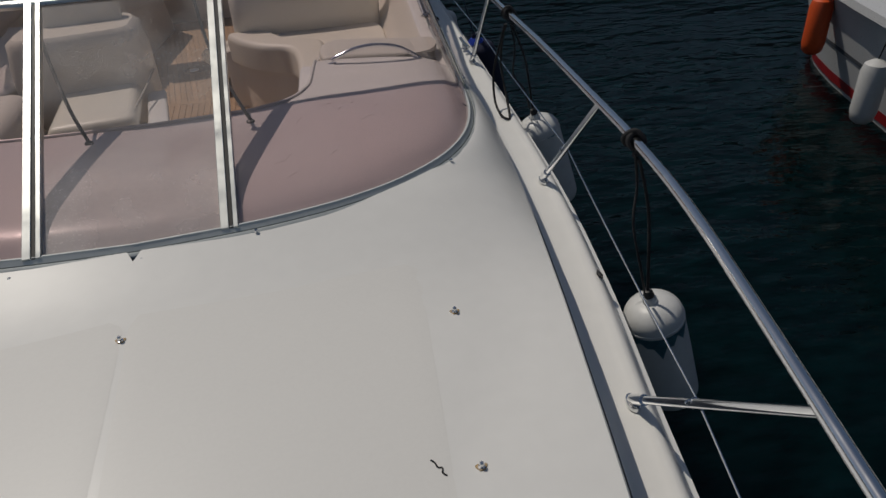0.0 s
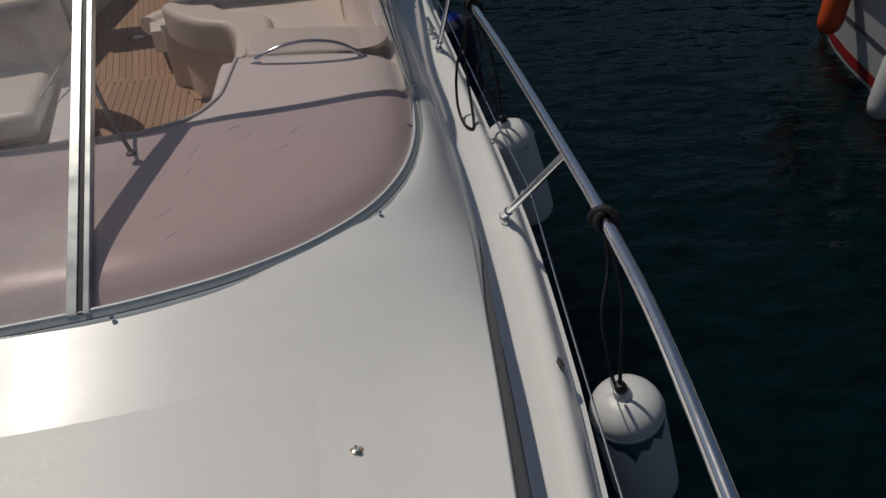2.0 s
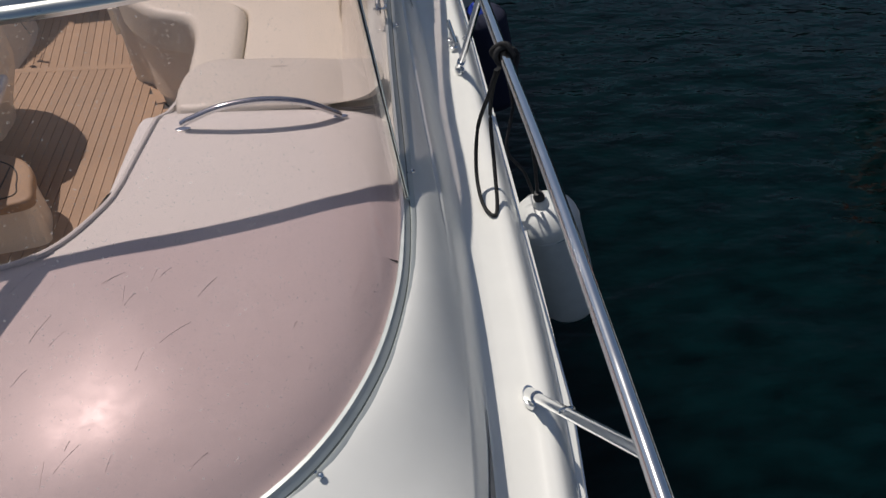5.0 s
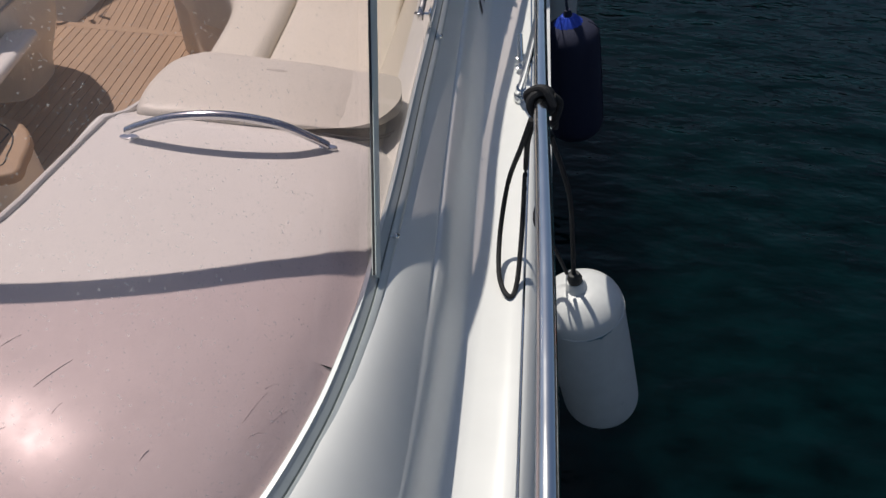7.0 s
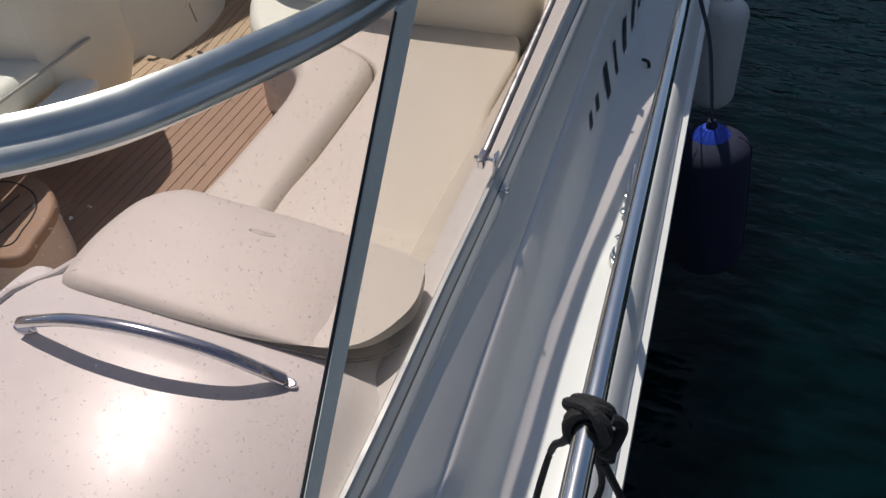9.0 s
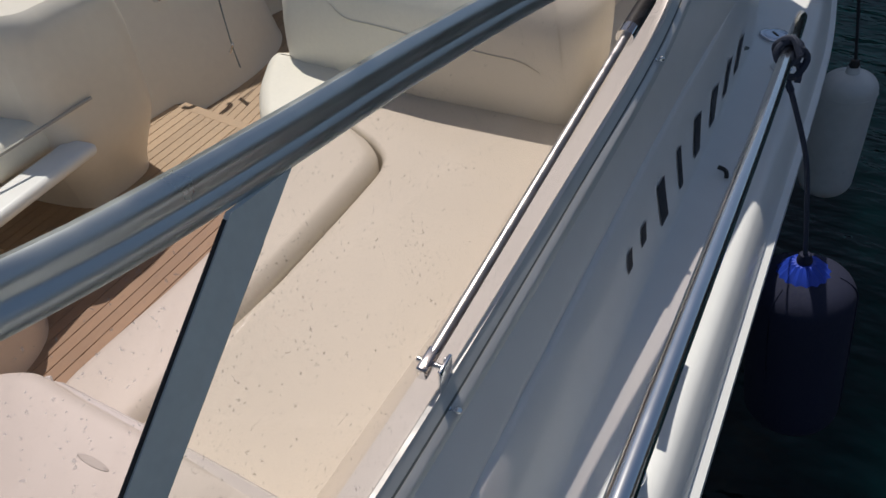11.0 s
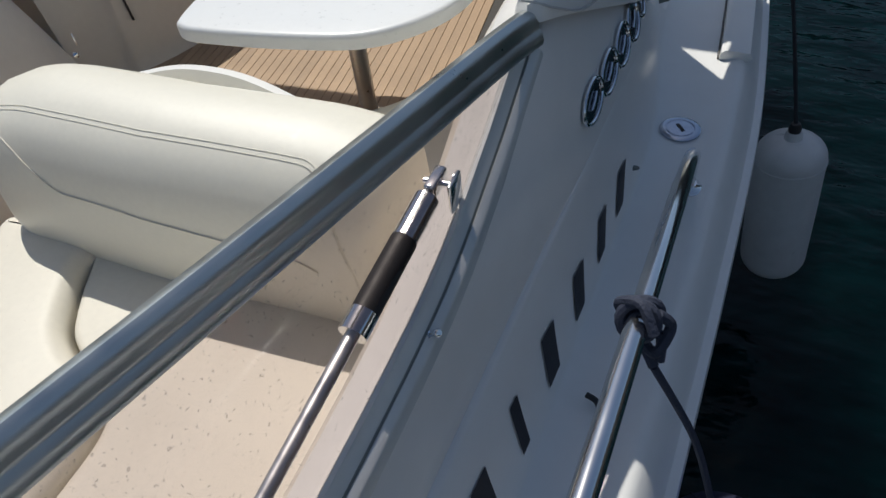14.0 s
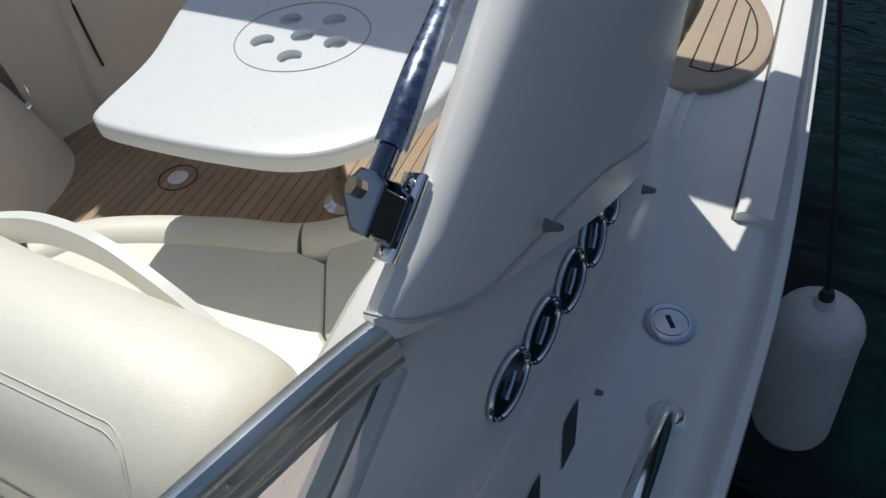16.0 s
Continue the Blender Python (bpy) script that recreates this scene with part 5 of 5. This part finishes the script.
for flip in (False, True):
    rings = [arch_ring(k, flip) for k in range(len(FORE))]
    rows = [r + r[:1] for r in rings]
    low = [[p + Vector((0, 0, -0.035)) for p in rows[0]]]
    part("arch_leg", grid(low + rows), WHITE, arch, "", 60)
a, b = arch_ring(len(FORE) - 1, False), arch_ring(len(FORE) - 1, True)
span_rows = [[p + Vector((0, 0.05, 0.04)) for p in a + a[:1]]]
for k in range(9):
    f = k / 8
    row = [p.lerp(q, 0.02 + 0.96 * f) + Vector((0, 0.10 * math.sin(math.pi * f), 0.04 + 0.12 * math.sin(math.pi * f))) for p, q in zip(a, b)]
    span_rows.append(row + row[:1])
part("arch_span", grid(span_rows), WHITE, arch, "", 60)
def coaming_at(y, z, lift=0.003):
    """A point of the coaming's outer side at a height, lifted off it."""
    row = deck_row(y)[:28]
    i = next((k for k in range(len(row) - 1) if row[k].z >= z >= row[k + 1].z), 0)
    a, b = row[i], row[i + 1]
    q = a.lerp(b, (a.z - z) / max(a.z - b.z, 1e-6))
    d = (b - a).normalized()
    return q + Vector((-d.z, 0, d.x)) * lift


seam_pts = [Vector((0.868, 5.374, 1.842)), Vector((0.892, 5.381, 1.837)), Vector((0.912, 5.400, 1.822)), Vector((0.938, 5.485, 1.780)), Vector((0.957, 5.618, 1.761)), Vector((0.974, 5.784, 1.726)), Vector((0.984, 5.959, 1.646)), Vector((0.975, 6.10, 1.57))]
part("seam", tube(spline(seam_pts, 6), 0.0020, 6), SEAM, arch, "grey sealed seam at the arch foot")

# added blocker, hidden by the leg: keeps the sun off the side deck
part("arch_shade_panel", block((0.03, 0.62, 0.95), (0.835, 6.30, 1.72), 0.012, 2), WHITE, arch, "unseen panel added behind the arch leg to shade the side deck")
bracket = thing("canopy_bracket", "chrome canopy hinge bolted to the arch with a blue-black tube", "bracket")
bp = Vector((0.868, 5.457, 1.892))
tilt = Matrix.Translation(bp) @ pose(0, 0, 0, 34, 0, 0) @ pose(0, 0, 0, 0, -28, 0)
def fixed(name, bm, material, lab=""):
    bm.transform(tilt)
    return part(name, bm, material, bracket, lab)
fixed("plate", block((0.034, 0.092, 0.008), (0, 0, 0), 0.002, 2), STEEL)
fixed("packing", block((0.030, 0.086, 0.030), (0, 0, -0.018), 0.002, 1), WHITE, "white packing pad under the plate")
for s in (-0.033, 0.033):
    fixed("screw", lathe([(0.0075, 0.004), (0.0075, 0.006), (0.005, 0.0075), (0.0, 0.0075)], 16, None, pose(0, s, 0)), STEEL)
    fixed("screw_slot", block((0.009, 0.002, 0.001), (0, s, 0.0078), 0, 1), RUBBER)
    fixed("screw_slot", block((0.002, 0.009, 0.001), (0, s, 0.0079), 0, 1), RUBBER)
for low_z, high_z in ((0.006, 0.011), (0.036, 0.041)):
    fixed("cheek", slab([(0.014, -0.032), (0.014, 0.020), (-0.006, 0.030), (-0.034, 0.034), (-0.048, 0.020), (-0.046, 0.0), (-0.014, -0.030)], low_z, high_z, 0.0015, 2), DARKCHROME)
fixed("web", block((0.006, 0.046, 0.034), (0.010, -0.006, 0.021), 0.002, 1), DARKCHROME)
fixed("bolt", tube([Vector((-0.028, 0.012, 0.002)), Vector((-0.028, 0.012, 0.046))], 0.006, 12, up=(0, 1, 0)), STEEL)
fixed("nut", tube([Vector((-0.028, 0.012, 0.041)), Vector((-0.028, 0.012, 0.048))], 0.010, 6, up=(0, 1, 0)), surface("brass_nut", (0.45, 0.36, 0.22), 0.35, 1.0))
pivot = tilt @ Vector((-0.028, 0.012, 0.023))
TUBE = spline([pivot, (0.834, 5.515, 1.938), (0.828, 5.585, 1.970), (0.805, 5.705, 1.990), (0.745, 5.96, 2.035), (0.69, 6.2, 2.075)], 6)
part("canopy_tube", tube(TUBE[5:], 0.0175, 16), surface("blue_anodised_tube", (0.20, 0.24, 0.33), 0.26, 1.0, vary=0.25, big=12, small=90, rough_vary=0.5), bracket, "scuffed blue-grey canopy tube")
part("tube_end", tube(TUBE[:6], 0.0120, 14), DARKCHROME, bracket)


def face(y, s, lift=0.0025):
    """A point on the coaming's outer face: s from its upper edge (0) to the side deck (1)."""
    row = deck_row(y)[24:28]
    t = min(2.999, max(0, s * 3))
    p = row[int(t)].lerp(row[int(t) + 1], t - int(t))
    d = (row[int(t) + 1] - row[int(t)]).normalized()
    return p + Vector((-d.z, 0, d.x)).normalized() * lift * (1 if -d.z > 0 else -1)


marks = thing("registration_marking", "dark slanted marking bars along the white coaming", "marking")
for y, half, low, high in ((4.635, 0.016, 1.235, 1.272), (4.735, 0.018, 1.235, 1.272), (4.88, 0.028, 1.20, 1.295), (5.03, 0.016, 1.20, 1.30), (5.185, 0.028, 1.205, 1.31), (5.345, 0.028, 1.21, 1.315), (5.50, 0.026, 1.22, 1.325), (5.645, 0.028, 1.225, 1.335)):
    def at_height(yy, z):
        a = deck_row(yy)[24:28]
        s = next((i for i in range(3) if a[i + 1].z <= z), 2)
        t = min(1, max(0, (a[s].z - z) / max(a[s].z - a[s + 1].z, 1e-6)))
        return face(yy, (s + t) / 3, 0.003)
    rows = []
    for i in range(5):
        u = -1 + 2 * i / 4
        rows.append([at_height(y + u * half + 0.022 * (k / 4 - 0.5), low + (high - low) * k / 4) for k in range(5)])
    bm = grid(rows)
    bmesh.ops.solidify(bm, geom=bm.faces[:], thickness=0.001)
    part("bar", bm, LETTER, marks)

emblem = thing("chrome_emblem", "row of raised chrome oval shapes on the coaming", "emblem")
for k in range(5):
    cy, cz = 5.505 + 0.0935 * k, 1.594 + 0.004 * k
    ring = []
    for j in range(24):
        a = 2 * math.pi * j / 24
        ring.append(coaming_at(cy + 0.047 * math.cos(a) + 0.012 * math.sin(a), cz - 0.004 * math.cos(a) + 0.036 * math.sin(a), 0.006))
    part("oval", tube(ring, 0.0042, 8, closed=True, up=(1, 0, 0)), STEEL, emblem)
    disc_bm = bmesh.new()
    hub = disc_bm.verts.new(coaming_at(cy, cz, 0.005))
    rim = [disc_bm.verts.new(p) for p in ring]
    for j in range(24):
        disc_bm.faces.new((hub, rim[j], rim[(j + 1) % 24]))
    part("disc", disc_bm, DARKCHROME, emblem, "dark mirror disc")
    part("bead", tube([coaming_at(cy - 0.016, cz - 0.010, 0.007), coaming_at(cy, cz, 0.008), coaming_at(cy + 0.016, cz + 0.010, 0.007)], 0.0035, 8), STEEL, emblem)
for at in ((0.962, 5.602, 1.788), (1.0, 5.966, 1.563), (1.006, 5.765, 1.244)):
    peg = lathe([(0.009, 0), (0.007, 0.006), (0.005, 0.018), (0.003, 0.022)], 12, None, Matrix.Translation(at) @ pose(0, 0, 0, 0, 80, 0))
    single("canvas_peg", peg, GASKET, "small grey canvas peg on the white coaming", "peg", "canvas pegs")
hook = single("line_hook", tube(spline([(1.078, 5.15, 1.166), (1.076, 5.155, 1.176), (1.068, 5.16, 1.184), (1.050, 5.165, 1.186)], 4), 0.006, 8), RUBBER, "small black hook standing on the side deck", "hook")

# ---- stern quarter ----
cap_rows = [Vector((rim_x(y) - 0.012, y, deck_z(y) + 0.014)) for y in (6.37, 6.5, 6.7, 7.0, 7.4, 7.8, 8.3)]
single("gunwale_cap", sweep(cap_rows, [(-0.055, -0.012), (0.024, -0.014), (0.034, 0.0), (0.026, 0.014), (-0.04, 0.018), (-0.052, 0.010)]), WHITE, "white raised gunwale capping on the stern quarter", "trim", kind="structure")
groove = [Vector((rim_x(y) - 0.070, y, deck_z(y) + 0.004)) for y in (6.37, 6.5, 6.7, 7.0, 7.4, 7.8)]
single("gunwale_joint", tube(groove, 0.003, 6), SHADOWGAP, "dark sealed joint beside the gunwale capping", "trim", kind="structure")
hatch = thing("teak_step_pad", "oval teak step pad with caulked lines on the stern quarter", "step pad")
oval = spline([(0.86, 6.84, 0), (0.985, 6.84, 0), (1.07, 6.95, 0), (1.10, 7.08, 0), (1.08, 7.25, 0), (1.01, 7.42, 0), (0.93, 7.49, 0), (0.865, 7.49, 0), (0.855, 7.2, 0)], 5, True)
hz = 1.226
part("pad", slab([(p.x, p.y) for p in oval], hz - 0.03, hz + 0.002, 0.006, 3), OLDTEAK, hatch)
arc = [(0.905, 6.93), (0.975, 6.925), (1.03, 6.99), (1.052, 7.09), (1.04, 7.22), (1.0, 7.34), (0.955, 7.41)]
part("inlay_arc", tube(spline([(*q, hz + 0.002) for q in arc], 5), 0.003, 6), CAULK, hatch)
for x0, y0, x1, y1 in ((0.905, 6.93, 0.895, 7.42), (0.965, 6.927, 0.948, 7.41), (1.02, 6.975, 1.0, 7.33)):
    part("inlay_line", tube([Vector((x0, y0, hz + 0.002)), Vector((x1, y1, hz + 0.002))], 0.0028, 6), CAULK, hatch)

# ---- neighbour boat ----
other = thing("moored_boat", "white moored boat with a red stripe above the waterline", "boat")
FAR = Matrix.Translation((0, 0, 2.6)) @ Matrix.Scale(1.09, 4) @ Matrix.Translation((0, 0, -2.6))
other.matrix_world = FAR
ox = table([(-6, 3.9), (0, 3.7), (2.5, 3.78), (4.06, 4.02), (4.6, 4.18), (5.2, 4.36), (5.75, 4.62), (6.1, 5.0), (6.3, 5.8)])


def other_row(y, lo, hi, out=0.0):
    """Hull side between two heights; it flares as it rises."""
    n = 5
    return [Vector((ox(y) + 0.36 * min(1.2, max(0, (1.1 - z) / 1.1)) - out, y, z)) for z in (lo + (hi - lo) * k / n for k in range(n + 1))]


OY = [-6, -4, -2, 0, 1, 2, 3, 3.5, 4, 4.4, 4.8, 5.1, 5.4, 5.6, 5.8, 5.95, 6.1, 6.2, 6.3]
part("hull", grid([other_row(y, -0.4, 1.1) + [Vector((7.2, y, 1.1))] for y in OY]), HULLGREY, other, "", 60)
part("stripe", grid([other_row(y, 0.26, 0.36, 0.006) for y in OY]), RED, other, "red boot stripe", 60)
part("stripe", grid([other_row(y, 0.60, 0.64, 0.006) for y in OY]), surface("grey_line_paint", (0.10, 0.11, 0.13), 0.4), other, "thin dark line", 60)
part("gunwale", sweep([Vector((ox(y) - 0.02, y, 1.11)) for y in OY], [(-0.04, -0.03), (0.04, -0.03), (0.04, 0.03), (-0.04, 0.03)]), HULLGREY, other)
part("cabin", block((2.0, 5.0, 0.5), (6.3, 1.2, 1.33), 0.15, 3), HULLGREY, other)
for at, mat_, lab in (((4.26, 5.02, 1.04), ORANGE, "orange fender hanging on the moored boat"), ((3.98, 4.02, 0.86), FENDER, "white fender hanging on the moored boat")):
    ob = thing("fender", lab, "fender", "fenders of the moored boat", FAR @ Vector(at))
    part("body", lathe([(0.0, -0.53), (0.05, -0.52), (0.085, -0.49), (0.10, -0.42), (0.10, -0.10), (0.085, -0.04), (0.04, -0.01), (0.0, 0.0)], 24), mat_, ob)
    part("rope", tube([Vector((0, 0, -0.01)), Vector((0.05, 0, 0.22))], 0.006, 6), ROPE, ob)

# ---- unseen dark walls round the harbour, added to darken the water's reflections ----
DARKWALL = surface("unseen_wall_dark", (0.05, 0.048, 0.045), 0.9, vary=0.35, big=0.4, small=6, bump=0.5, bump_scale=8)
for name, size, at in (("dark_wall_west", (2, 90, 12), (34, 0, 5.0)), ("dark_wall_south", (90, 2, 8), (0, 34, 3.0))):
    single(name, block(size, at, 0.1, 1), DARKWALL, "unseen dark wall added round the harbour to darken the water's reflections", "quay wall", kind="structure")

# teak planks, last
lay(floor_fore, fore_poly, FORE_FLOOR, -1.30, -0.04, 0.0)
lay(floor_aft, aft_poly, AFT_FLOOR, -1.85, 0.30, -0.12)
